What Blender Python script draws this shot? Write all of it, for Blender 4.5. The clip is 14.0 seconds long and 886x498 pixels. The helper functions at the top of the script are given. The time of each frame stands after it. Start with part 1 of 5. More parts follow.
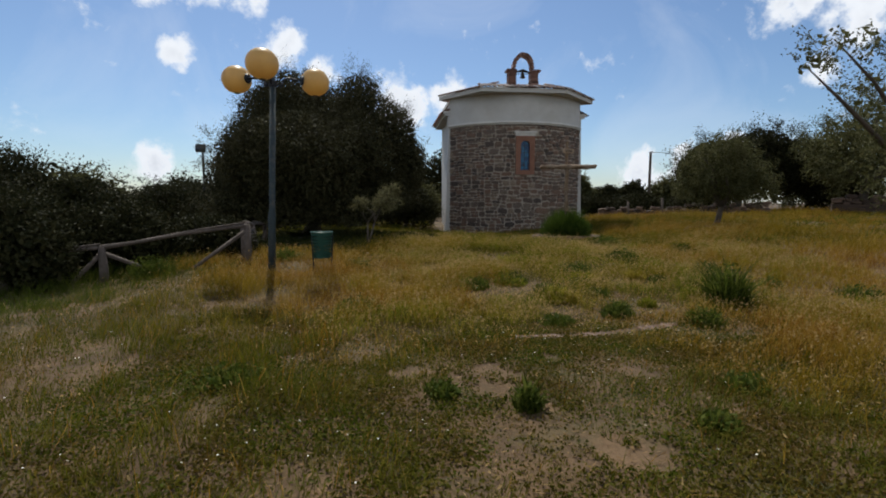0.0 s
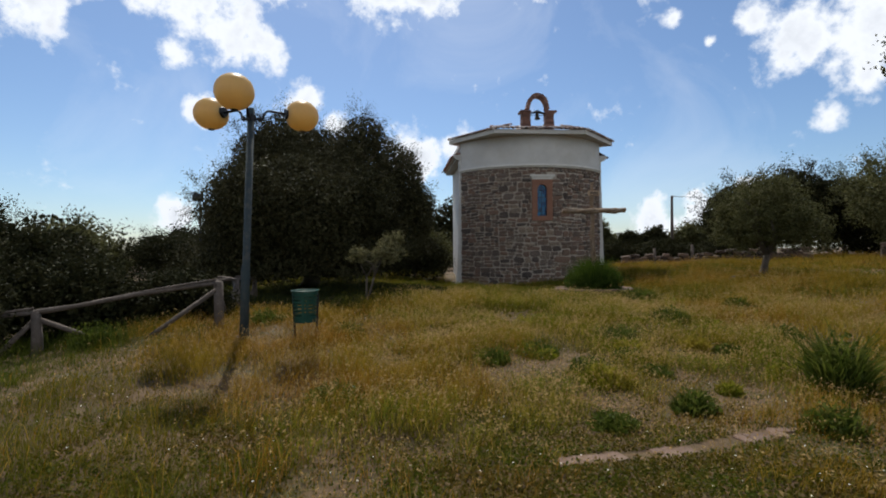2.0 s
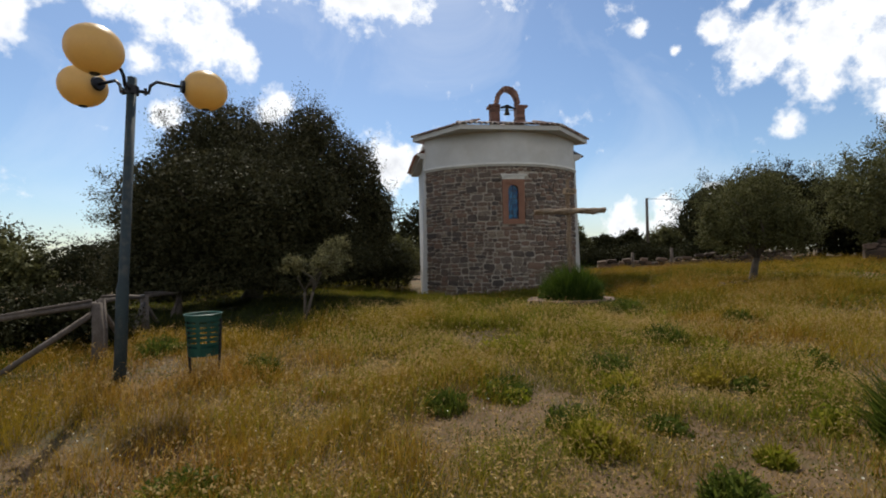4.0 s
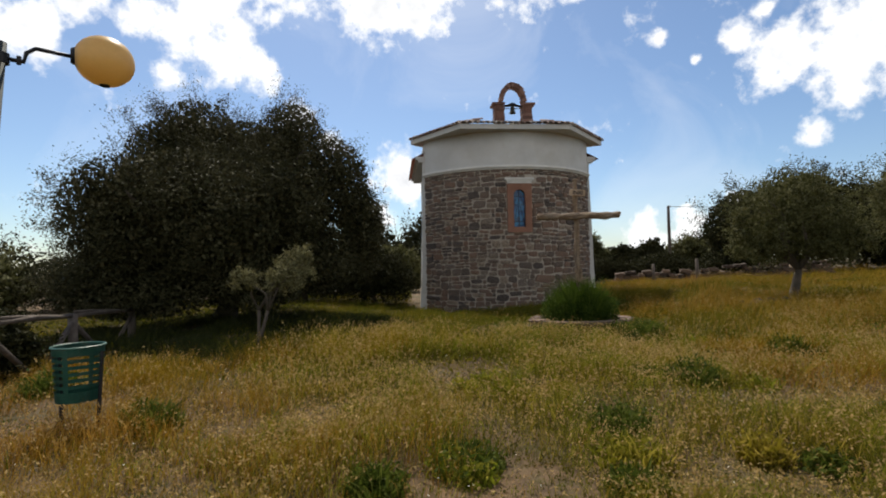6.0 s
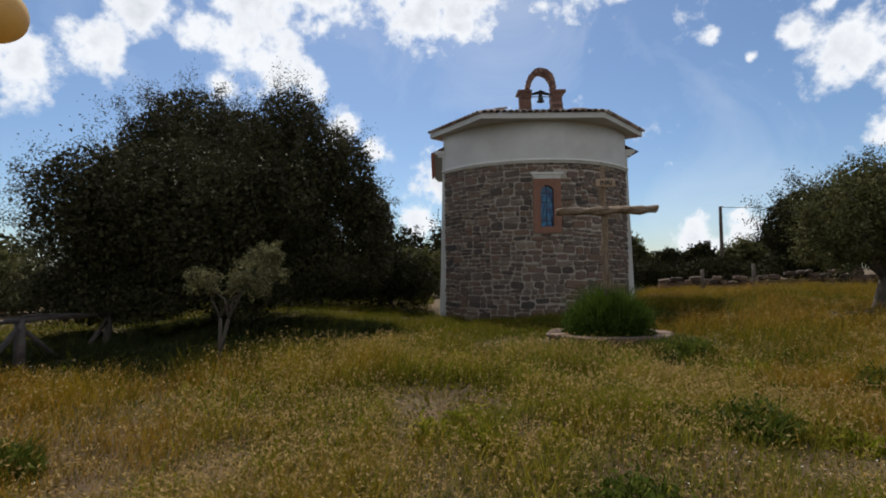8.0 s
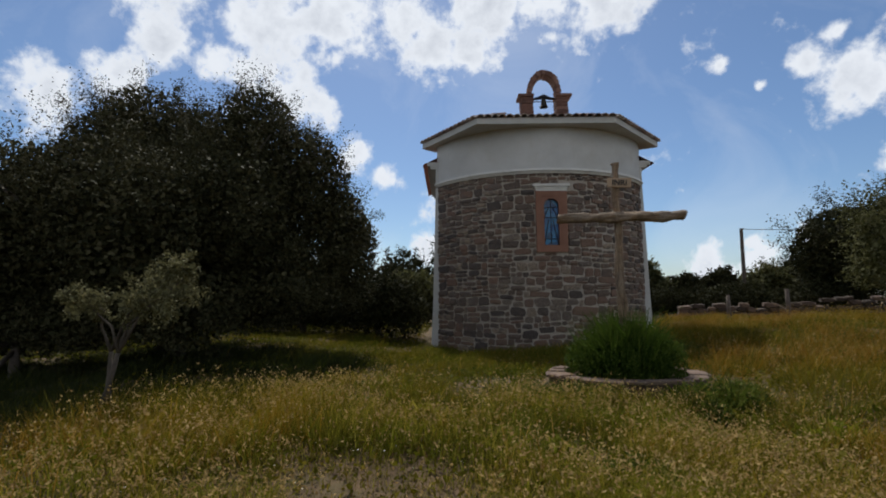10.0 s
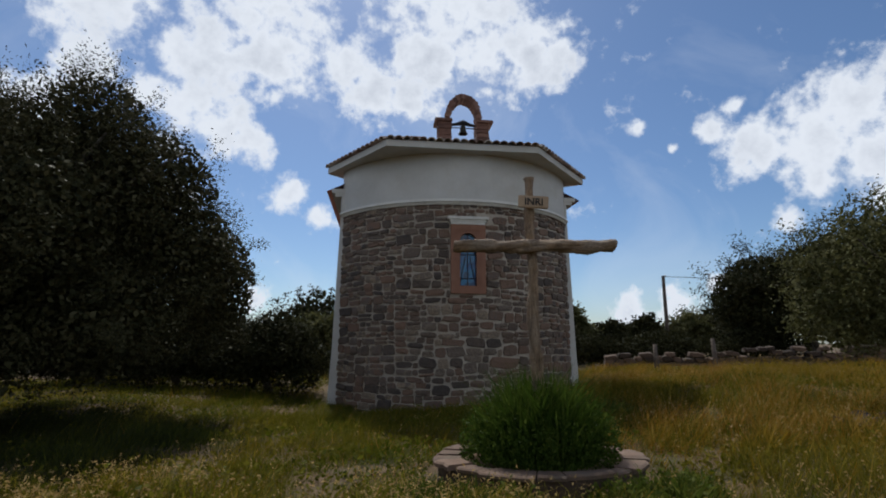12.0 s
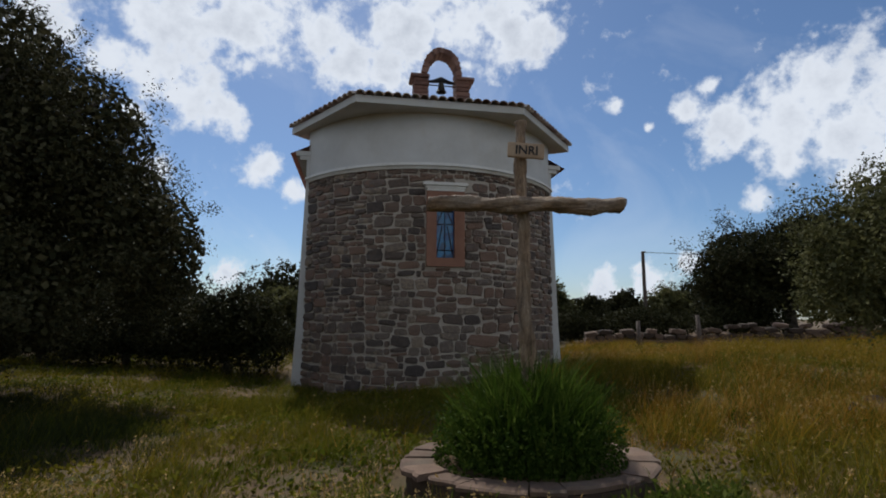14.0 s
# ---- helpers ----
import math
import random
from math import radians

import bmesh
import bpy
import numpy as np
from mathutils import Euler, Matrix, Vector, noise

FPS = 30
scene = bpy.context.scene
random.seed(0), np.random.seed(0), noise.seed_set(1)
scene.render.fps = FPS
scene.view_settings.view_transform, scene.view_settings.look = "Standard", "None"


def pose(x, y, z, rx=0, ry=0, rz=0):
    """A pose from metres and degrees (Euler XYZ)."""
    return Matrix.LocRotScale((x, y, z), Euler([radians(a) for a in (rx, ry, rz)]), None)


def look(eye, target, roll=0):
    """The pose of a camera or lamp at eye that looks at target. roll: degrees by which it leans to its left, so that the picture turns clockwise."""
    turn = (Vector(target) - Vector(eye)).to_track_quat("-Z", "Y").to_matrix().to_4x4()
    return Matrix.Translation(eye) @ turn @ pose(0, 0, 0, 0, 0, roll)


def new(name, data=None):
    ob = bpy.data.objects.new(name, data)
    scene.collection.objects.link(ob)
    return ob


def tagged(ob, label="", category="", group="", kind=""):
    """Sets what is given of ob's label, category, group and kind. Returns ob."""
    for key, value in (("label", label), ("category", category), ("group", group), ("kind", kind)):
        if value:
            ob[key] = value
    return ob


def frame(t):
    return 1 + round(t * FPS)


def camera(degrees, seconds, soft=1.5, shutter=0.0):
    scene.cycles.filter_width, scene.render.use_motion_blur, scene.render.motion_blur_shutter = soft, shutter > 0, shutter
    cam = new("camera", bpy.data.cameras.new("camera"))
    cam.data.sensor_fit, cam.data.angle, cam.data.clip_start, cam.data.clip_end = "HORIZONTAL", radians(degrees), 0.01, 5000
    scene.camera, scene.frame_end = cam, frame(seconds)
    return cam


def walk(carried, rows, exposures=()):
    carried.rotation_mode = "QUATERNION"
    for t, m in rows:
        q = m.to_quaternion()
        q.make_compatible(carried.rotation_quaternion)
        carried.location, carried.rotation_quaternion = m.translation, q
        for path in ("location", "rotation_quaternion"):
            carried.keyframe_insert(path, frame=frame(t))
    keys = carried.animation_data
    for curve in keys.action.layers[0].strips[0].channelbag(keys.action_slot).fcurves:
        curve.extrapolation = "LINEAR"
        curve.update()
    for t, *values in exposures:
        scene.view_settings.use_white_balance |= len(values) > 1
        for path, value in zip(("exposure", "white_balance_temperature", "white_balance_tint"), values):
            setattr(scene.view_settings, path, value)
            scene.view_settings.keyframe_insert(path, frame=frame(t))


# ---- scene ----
cam = camera(84, 14.0, soft=1.9)
PATH = [
    (0, (0.318, -0.964, 1.434), (0.330, 1.026, 1.232), 0.1),
    (0.5, (0.299, -0.529, 1.440), (0.288, 1.463, 1.259), 0.0),
    (1, (0.297, -0.076, 1.451), (0.274, 1.920, 1.321), -0.2),
    (1.5, (0.337, 0.385, 1.461), (0.258, 2.382, 1.397), -0.4),
    (2, (0.408, 0.885, 1.474), (0.367, 2.885, 1.466), -0.5),
    (2.5, (0.500, 1.373, 1.482), (0.485, 3.373, 1.502), -0.5),
    (3, (0.600, 1.839, 1.489), (0.625, 3.838, 1.520), -0.6),
    (5.5, (1.355, 3.990, 1.487), (1.424, 5.988, 1.474), -1.3),
    (6, (1.575, 4.395, 1.487), (1.561, 6.394, 1.549), -1.2),
    (6.5, (1.800, 4.800, 1.490), (1.663, 6.793, 1.582), -1.2),
    (7, (1.997, 5.141, 1.479), (1.857, 7.135, 1.562), -0.9),
    (7.5, (2.174, 5.526, 1.464), (2.014, 7.518, 1.539), -0.8),
    (10, (2.686, 7.791, 1.360), (2.463, 9.769, 1.549), -0.4),
    (10.5, (2.866, 8.384, 1.377), (2.807, 10.372, 1.590), -0.3),
    (11, (3.049, 8.942, 1.400), (3.132, 10.926, 1.638), -0.1),
    (11.5, (3.214, 9.388, 1.423), (3.250, 11.365, 1.725), -0.0),
    (12, (3.321, 9.738, 1.453), (3.362, 11.705, 1.815), 0.1),
    (12.5, (3.363, 10.031, 1.457), (3.410, 12.000, 1.806), 0.1),
    (13, (3.376, 10.261, 1.462), (3.395, 12.242, 1.733), -0.0),
    (13.5, (3.393, 10.494, 1.473), (3.419, 12.481, 1.696), 0.1),
    (14, (3.397, 10.775, 1.482), (3.531, 12.752, 1.747), 0.2),
]
walk(cam, [(t, look(e, g, r)) for t, e, g, r in PATH],
     exposures=[(0, -0.22, 6150, 10), (1.5, -0.12, 6150, 10), (3, -0.05, 6250, 10), (5.5, 0.12, 6600, 10), (6.5, 0.06, 6500, 10), (7.5, -0.1, 6350, 10), (10, -0.33, 6100, 10), (12, -0.4, 5950, 10), (14, -0.45, 5950, 10)])

# ---- world, sun ----
SUN_AZ, SUN_EL = radians(-15), radians(55)          # azimuth from +y, towards -x is negative
SUN_DIR = Vector((math.sin(SUN_AZ) * math.cos(SUN_EL), math.cos(SUN_AZ) * math.cos(SUN_EL), math.sin(SUN_EL)))
world = bpy.data.worlds.new("world")
scene.world = world
world.use_nodes = True


def build_sky():
    nt = world.node_tree
    nt.nodes.clear()
    N, K = nt.nodes.new, nt.links.new
    out = N("ShaderNodeOutputWorld")
    bg = N("ShaderNodeBackground")
    bg.inputs[1].default_value = 0.1
    sky = N("ShaderNodeTexSky")
    sky.sky_type, sky.sun_disc = "NISHITA", False
    sky.sun_elevation, sky.sun_rotation = SUN_EL, SUN_AZ
    sky.air_density, sky.dust_density, sky.ozone_density, sky.altitude = 1.0, 0.7, 2.4, 300
    geo = N("ShaderNodeTexCoord")
    d = geo.outputs["Generated"]
    # billowing edges
    big = N("ShaderNodeTexNoise")
    big.inputs["Scale"].default_value, big.inputs["Detail"].default_value, big.inputs["Roughness"].default_value = 9.0, 9.0, 0.6
    K(d, big.inputs["Vector"])
    fine = N("ShaderNodeTexNoise")
    fine.inputs["Scale"].default_value, fine.inputs["Detail"].default_value, fine.inputs["Roughness"].default_value = 30.0, 6.0, 0.6
    K(d, fine.inputs["Vector"])
    last = None
    # cloud banks: direction and half width in radians
    for x, y, z, r in CLOUDS:
        v = Vector((x, y, z)).normalized()
        dot = N("ShaderNodeVectorMath")
        dot.operation = "DISTANCE"
        K(d, dot.inputs[0])
        dot.inputs[1].default_value = v
        m = N("ShaderNodeMapRange")
        m.inputs["From Min"].default_value, m.inputs["From Max"].default_value = 0.0, r * 1.75
        m.inputs["To Min"].default_value, m.inputs["To Max"].default_value = 1.0, 0.0
        K(dot.outputs["Value"], m.inputs["Value"])
        if last is None:
            last = m.outputs[0]
        else:
            mx = N("ShaderNodeMath")
            mx.operation = "SMOOTH_MAX"
            mx.inputs[2].default_value = 0.08
            K(last, mx.inputs[0])
            K(m.outputs[0], mx.inputs[1])
            last = mx.outputs[0]

    def math_(op, a, b):
        n = N("ShaderNodeMath")
        n.operation = op
        for i, s in enumerate((a, b)):
            if isinstance(s, (int, float)):
                n.inputs[i].default_value = s
            else:
                K(s, n.inputs[i])
        return n.outputs[0]
    n1 = math_("MULTIPLY", math_("SUBTRACT", big.outputs[0], 0.5), 1.45)
    n2 = math_("MULTIPLY", math_("SUBTRACT", fine.outputs[0], 0.5), 1.3)
    field = math_("ADD", math_("ADD", last, n1), n2)
    mask = N("ShaderNodeMapRange")
    mask.interpolation_type = "SMOOTHSTEP"
    mask.inputs["From Min"].default_value, mask.inputs["From Max"].default_value = 0.24, 0.74
    K(field, mask.inputs["Value"])
    veil = N("ShaderNodeTexNoise")
    veil.inputs["Scale"].default_value, veil.inputs["Detail"].default_value, veil.inputs["Roughness"].default_value, veil.inputs["Distortion"].default_value = 3.2, 8.0, 0.6, 0.8
    K(d, veil.inputs["Vector"])
    thin = N("ShaderNodeMapRange")
    thin.inputs["From Min"].default_value, thin.inputs["From Max"].default_value, thin.inputs["To Max"].default_value = 0.5, 0.8, 0.28
    K(veil.outputs[0], thin.inputs["Value"])
    shown = math_("MAXIMUM", mask.outputs[0], thin.outputs[0])
    # denser middles are greyer
    core = N("ShaderNodeMapRange")
    core.inputs["From Min"].default_value, core.inputs["From Max"].default_value = 0.7, 1.5
    K(math_("ADD", field, n1), core.inputs["Value"])
    tone = N("ShaderNodeMixRGB")
    tone.inputs[1].default_value, tone.inputs[2].default_value = (10.6, 10.7, 10.8, 1), (7.6, 7.8, 8.2, 1)
    K(core.outputs[0], tone.inputs[0])
    mix = N("ShaderNodeMixRGB")
    K(shown, mix.inputs[0])
    blue = N("ShaderNodeMixRGB")
    blue.blend_type, blue.inputs[0].default_value, blue.inputs[2].default_value = "MULTIPLY", 1.0, (1.0, 1.07, 1.12, 1)
    K(sky.outputs[0], blue.inputs[1])
    K(blue.outputs[0], mix.inputs[1])
    K(tone.outputs[0], mix.inputs[2])
    K(mix.outputs[0], bg.inputs[0])
    K(bg.outputs[0], out.inputs[0])


# cloud banks: azimuth from +y, elevation, half width, in degrees
BANK_TOP = [(-29.6, 28.2, 2.8), (-25.5, 28.8, 4.0), (-18.6, 30.3, 4.4), (-11.0, 30.4, 2.9), (-7.5, 27.9, 3.3), (-2.7, 27.7, 3.4), (-0.7, 31.7, 4.2), (6.3, 31.8, 4.5), (11.9, 31.8, 4.2), (15.0, 31.1, 2.1), (-20, 37, 7), (3, 38, 8), (-38, 33, 6)]
BANK_LEFT = [(-37.0, 25.4, 3.0), (-32.0, 24.0, 2.8), (-28.0, 23.5, 3.2), (-24.5, 22.2, 3.6), (-21.0, 20.8, 2.6), (-29.3, 19.3, 1.6), (-41, 21, 2.5), (-46, 18, 3.0), (-27.5, 14.6, 1.6)]
BANK_RIGHT = [(39.5, 18.6, 4.8), (35.7, 18.8, 3.6), (42.4, 20.4, 4.0), (44.5, 16.5, 4.0), (46.2, 13.0, 3.0), (31.3, 21.0, 1.4), (33.8, 23.2, 1.0), (39.6, 14.4, 1.8), (37.0, 11.5, 1.2), (49, 18, 4.0)]
SCRAPS = [(-16.8, 15.7, 2.2), (-13.2, 13.4, 1.9), (-3.8, 10.6, 3.0), (0.7, 11.2, 2.2), (-29.9, 3.7, 1.7), (24.1, 22.6, .8), (27.3, 20.0, .6), (22.0, 2.6, 2.5), (26.5, 3.4, 2.4), (30.4, 5.4, 1.4), (-20.0, 4.5, 1.7), (-8, 5, 2.0)]
BEHIND = [(110, 24, 20), (160, 28, 22), (-150, 24, 24), (-95, 24, 16), (80, 34, 12)]
CLOUDS = [(math.sin(radians(a)) * math.cos(radians(e)), math.cos(radians(a)) * math.cos(radians(e)), math.sin(radians(e)), radians(w)) for a, e, w in BANK_TOP + BANK_LEFT + BANK_RIGHT + SCRAPS + BEHIND]
build_sky()
sun_data = bpy.data.lights.new("sun", "SUN")
sun_data.energy, sun_data.angle, sun_data.color = 5.0, radians(0.6), (1.0, 0.93, 0.8)
sun = new("sun", sun_data)
sun.matrix_world = look(SUN_DIR * 60, (0, 0, 0))


# ---- materials ----
def nodes_of(name):
    m = bpy.data.materials.new(name)
    m.use_nodes = True
    nt = m.node_tree
    b = nt.nodes["Principled BSDF"]
    return m, nt, b


def ramp(nt, stops):
    r = nt.nodes.new("ShaderNodeValToRGB")
    els = r.color_ramp.elements
    while len(els) < len(stops):
        els.new(0.5)
    for e, (p, c) in zip(els, stops):
        e.position, e.color = p, (*c, 1)
    return r


def noise_tex(nt, scale, detail=5.0, rough=0.6, coords="Object"):
    tc = nt.nodes.new("ShaderNodeTexCoord")
    n = nt.nodes.new("ShaderNodeTexNoise")
    n.inputs["Scale"].default_value, n.inputs["Detail"].default_value, n.inputs["Roughness"].default_value = scale, detail, rough
    nt.links.new(tc.outputs[coords], n.inputs["Vector"])
    return n


def mixed(nt, kind, fac, a, b):
    m = nt.nodes.new("ShaderNodeMixRGB")
    m.blend_type = kind
    for i, s in enumerate((fac, a, b)):
        if isinstance(s, (int, float)):
            m.inputs[i].default_value = s
        elif isinstance(s, tuple):
            m.inputs[i].default_value = (*s, 1)
        else:
            nt.links.new(s, m.inputs[i])
    return m.outputs[0]


def surface(name, stops, scale=6.0, fine=60.0, rough=0.85, bump=0.3, dist=0.01, metal=0.0, vary=0.0, stain=None, coords="Object"):
    """Noise-ramped colour at two scales with bump; vary: spread by object; stain: (colour, amount, scale)."""
    m, nt, b = nodes_of(name)
    n1, n2 = noise_tex(nt, scale, 6, 0.65, coords), noise_tex(nt, fine, 4, 0.6, coords)
    r = ramp(nt, stops)
    add = nt.nodes.new("ShaderNodeMath")
    add.operation = "MULTIPLY_ADD"
    add.inputs[1].default_value, add.inputs[2].default_value = 0.35, 0.0
    nt.links.new(n2.outputs[0], add.inputs[0])
    s = nt.nodes.new("ShaderNodeMath")
    s.operation = "MULTIPLY_ADD"
    s.inputs[1].default_value = 0.65
    nt.links.new(n1.outputs[0], s.inputs[0])
    nt.links.new(add.outputs[0], s.inputs[2])
    val = s.outputs[0]
    if vary:
        oi = nt.nodes.new("ShaderNodeObjectInfo")
        a = nt.nodes.new("ShaderNodeMath")
        a.operation = "MULTIPLY_ADD"
        a.inputs[1].default_value = vary
        nt.links.new(oi.outputs["Random"], a.inputs[0])
        sub = nt.nodes.new("ShaderNodeMath")
        sub.operation = "SUBTRACT"
        sub.inputs[1].default_value = vary / 2
        nt.links.new(a.outputs[0], sub.inputs[0])
        nt.links.new(val, a.inputs[2])
        val = sub.outputs[0]
    nt.links.new(val, r.inputs[0])
    col = r.outputs[0]
    if stain:
        n3 = noise_tex(nt, stain[2], 7, 0.7, coords)
        sr = ramp(nt, [(0.5, (0, 0, 0)), (0.68, (stain[1],) * 3)])
        nt.links.new(n3.outputs[0], sr.inputs[0])
        col = mixed(nt, "MIX", sr.outputs[0], col, stain[0])
    nt.links.new(col, b.inputs["Base Color"])
    b.inputs["Roughness"].default_value, b.inputs["Metallic"].default_value = rough, metal
    if bump:
        bp = nt.nodes.new("ShaderNodeBump")
        bp.inputs["Strength"].default_value, bp.inputs["Distance"].default_value = bump, dist
        nt.links.new(val, bp.inputs["Height"])
        nt.links.new(bp.outputs[0], b.inputs["Normal"])
    return m


def leafy(name, stops, patch=None, translucent=0.35, rough=0.6, patch_scale=0.5, gloss=0.06):
    """Leaf or blade colour by island, shifted in patches over the ground, with light passing through."""
    m, nt, b = nodes_of(name)
    g = nt.nodes.new("ShaderNodeNewGeometry")
    r = ramp(nt, stops)
    nt.links.new(g.outputs["Random Per Island"], r.inputs[0])
    col = r.outputs[0]
    if patch:
        n = nt.nodes.new("ShaderNodeTexNoise")
        n.inputs["Scale"].default_value, n.inputs["Detail"].default_value = patch_scale, 4
        nt.links.new(g.outputs["Position"], n.inputs["Vector"])
        pr = ramp(nt, [(0.4, (0, 0, 0)), (0.62, (1, 1, 1))])
        nt.links.new(n.outputs[0], pr.inputs[0])
        r2 = ramp(nt, patch)
        nt.links.new(g.outputs["Random Per Island"], r2.inputs[0])
        col = mixed(nt, "MIX", pr.outputs[0], col, r2.outputs[0])
    nt.links.new(col, b.inputs["Base Color"])
    b.inputs["Roughness"].default_value = rough
    b.inputs["Specular IOR Level"].default_value = gloss
    t = nt.nodes.new("ShaderNodeBsdfTranslucent")
    nt.links.new(col, t.inputs[0])
    mx = nt.nodes.new("ShaderNodeMixShader")
    mx.inputs[0].default_value = translucent
    nt.links.new(b.outputs[0], mx.inputs[1])
    nt.links.new(t.outputs[0], mx.inputs[2])
    nt.links.new(mx.outputs[0], nt.nodes["Material Output"].inputs[0])
    return m


M_SOIL = surface("soil", [(0.3, (.045, .026, .010)), (0.5, (.095, .056, .022)), (0.72, (.19, .115, .055))], 2.2, 60, 0.95, 0.8, 0.03,
                 stain=((.045, .048, .010), 0.85, 0.9))
M_DRY = leafy("dry_grass", [(0, (0.167, 0.076, 0.007)), (0.5, (0.290, 0.147, 0.017)), (1, (0.422, 0.260, 0.068))],
              patch=[(0, (0.150, 0.097, 0.005)), (0.6, (0.255, 0.164, 0.011)), (1, (0.352, 0.244, 0.030))], translucent=0.4)
M_GREEN = leafy("green_grass", [(0, (0.045, 0.059, 0.004)), (0.5, (0.086, 0.100, 0.008)), (1, (0.156, 0.152, 0.018))],
                patch=[(0, (0.078, 0.076, 0.006)), (0.6, (0.139, 0.118, 0.011)), (1, (0.205, 0.160, 0.024))], translucent=0.4)
M_WEED = leafy("weed_leaf", [(0, (0.036, 0.055, 0.007)), (0.5, (0.068, 0.090, 0.012)), (1, (0.128, 0.140, 0.026))], translucent=0.4)
M_CLOVER = leafy("clover_leaf", [(0, (0.034, 0.049, 0.003)), (0.5, (0.071, 0.091, 0.007)), (0.8, (0.120, 0.112, 0.012)), (1, (0.180, 0.119, 0.026))], patch=[(0, (0.056, 0.049, 0.007)), (0.6, (0.105, 0.077, 0.012)), (1, (0.165, 0.105, 0.023))], translucent=0.3, patch_scale=1.3)
M_LIME = leafy("lime_grass", [(0, (0.083, 0.103, 0.006)), (0.5, (0.156, 0.172, 0.012)), (1, (0.276, 0.249, 0.036))], patch=[(0, (0.147, 0.120, 0.010)), (0.6, (0.248, 0.189, 0.020)), (1, (0.368, 0.275, 0.056))], translucent=0.5, patch_scale=.9)
M_STRAW = leafy("straw_litter", [(0, (.09, .05, .018)), (0.5, (.17, .10, .04)), (1, (.28, .19, .09))], translucent=0.1)
M_FLOWER = leafy("white_flower", [(0, (.6, .58, .45)), (1, (.8, .78, .68))], translucent=0.2)
M_LUSH = leafy("lush_blade", [(0, (0.024, 0.043, 0.005)), (0.5, (0.041, 0.072, 0.008)), (1, (0.083, 0.112, 0.018))], translucent=0.4)
# grass with the oak's cast shadow put into its colour
M_PAINTED_SHADE = leafy("shade_painted_grass", [(0, (.020, .026, .008)), (0.5, (.034, .042, .013)), (1, (.06, .066, .022))], translucent=0.2)
M_SEED = leafy("seed_head", [(0, (.3, .19, .07)), (1, (.46, .33, .14))], translucent=0.45)
M_OLIVE = leafy("olive_leaf", [(0, (.05, .05, .016)), (0.5, (.085, .085, .03)), (1, (.15, .145, .065))], translucent=0.3)
M_OAK = leafy("oak_leaf", [(0, (.024, .025, .011)), (0.5, (.044, .042, .018)), (1, (.095, .084, .042))], translucent=0.1, gloss=.04)
M_SCRUB = leafy("scrub_leaf", [(0, (.015, .017, .007)), (0.5, (.027, .028, .011)), (1, (.05, .046, .019))], translucent=0.1, gloss=.03)
M_PALE = leafy("pale_olive_leaf", [(0, (.075, .072, .03)), (0.5, (.13, .12, .052)), (1, (.22, .2, .1))], translucent=0.25)
M_BARK = surface("bark", [(0.3, (.035, .028, .02)), (0.6, (.09, .07, .05)), (0.8, (.15, .12, .09))], 9, 50, 0.95, 0.9, 0.02)
M_STONE = surface("rubble_stone", [(0.0, (.04, .033, .031)), (0.2, (.09, .069, .055)), (0.4, (.145, .102, .074)), (0.58, (.2, .118, .078)), (0.74, (.115, .093, .078)), (0.88, (.26, .195, .135)), (1, (.32, .25, .18))],
                  7, 45, 0.95, 1.0, 0.03, vary=0.75)
M_MORTAR = surface("lime_mortar", [(0.3, (.31, .26, .205)), (0.6, (.43, .37, .3)), (0.8, (.52, .455, .38))], 5, 70, 0.95, 0.6, 0.01)
M_WHITE = surface("white_render", [(0.25, (.43, .41, .375)), (0.55, (.53, .51, .475)), (0.8, (.6, .58, .55))], 1.4, 90, 0.85, 0.25, 0.004,
                  stain=((.42, .38, .31), 0.4, 1.1))
M_TRIM = surface("pale_cornice", [(0.3, (.55, .52, .46)), (0.7, (.68, .65, .59))], 3, 60, 0.85, 0.3, 0.006, stain=((.33, .3, .26), 0.5, 2.2))
M_TERRA = surface("terracotta_frame", [(0.3, (.19, .085, .05)), (0.7, (.28, .14, .088))], 4, 60, 0.9, 0.3, 0.005)
M_TILE = surface("roof_tile", [(0.2, (.2, .13, .105)), (0.5, (.4, .29, .24)), (0.8, (.58, .5, .43))], 5, 50, 0.9, 0.5, 0.01, vary=0.6)
M_BRICK = surface("arch_brick", [(0.2, (.10, .05, .036)), (0.5, (.19, .095, .066)), (0.8, (.27, .155, .115))], 8, 60, 0.9, 0.5, 0.01, vary=0.5)
M_BRONZE = surface("bronze", [(0.3, (.03, .028, .022)), (0.7, (.075, .065, .045))], 9, 60, 0.5, 0.2, 0.004, metal=0.8)
M_IRON = surface("dark_iron", [(0.3, (.012, .012, .014)), (0.7, (.03, .03, .034))], 12, 80, 0.5, 0.2, 0.003, metal=0.6)
M_POLE = surface("painted_pole", [(0.3, (.012, .022, .025)), (0.7, (.026, .042, .046))], 5, 70, 0.75, 0.2, 0.003, stain=((.11, .09, .07), 0.5, 6))
M_GLOBE = surface("opal_globe", [(0.3, (.62, .43, .15)), (0.7, (.74, .54, .23))], 3, 40, 0.4, 0.05, 0.002, stain=((.36, .24, .1), 0.4, 3))
_nt, _b = M_GLOBE.node_tree, M_GLOBE.node_tree.nodes["Principled BSDF"]
_t = _nt.nodes.new("ShaderNodeBsdfTranslucent")
_t.inputs[0].default_value = (.8, .56, .22, 1)
_m = _nt.nodes.new("ShaderNodeMixShader")
_m.inputs[0].default_value = 0.45
_nt.links.new(_b.outputs[0], _m.inputs[1])
_nt.links.new(_t.outputs[0], _m.inputs[2])
_nt.links.new(_m.outputs[0], _nt.nodes["Material Output"].inputs[0])
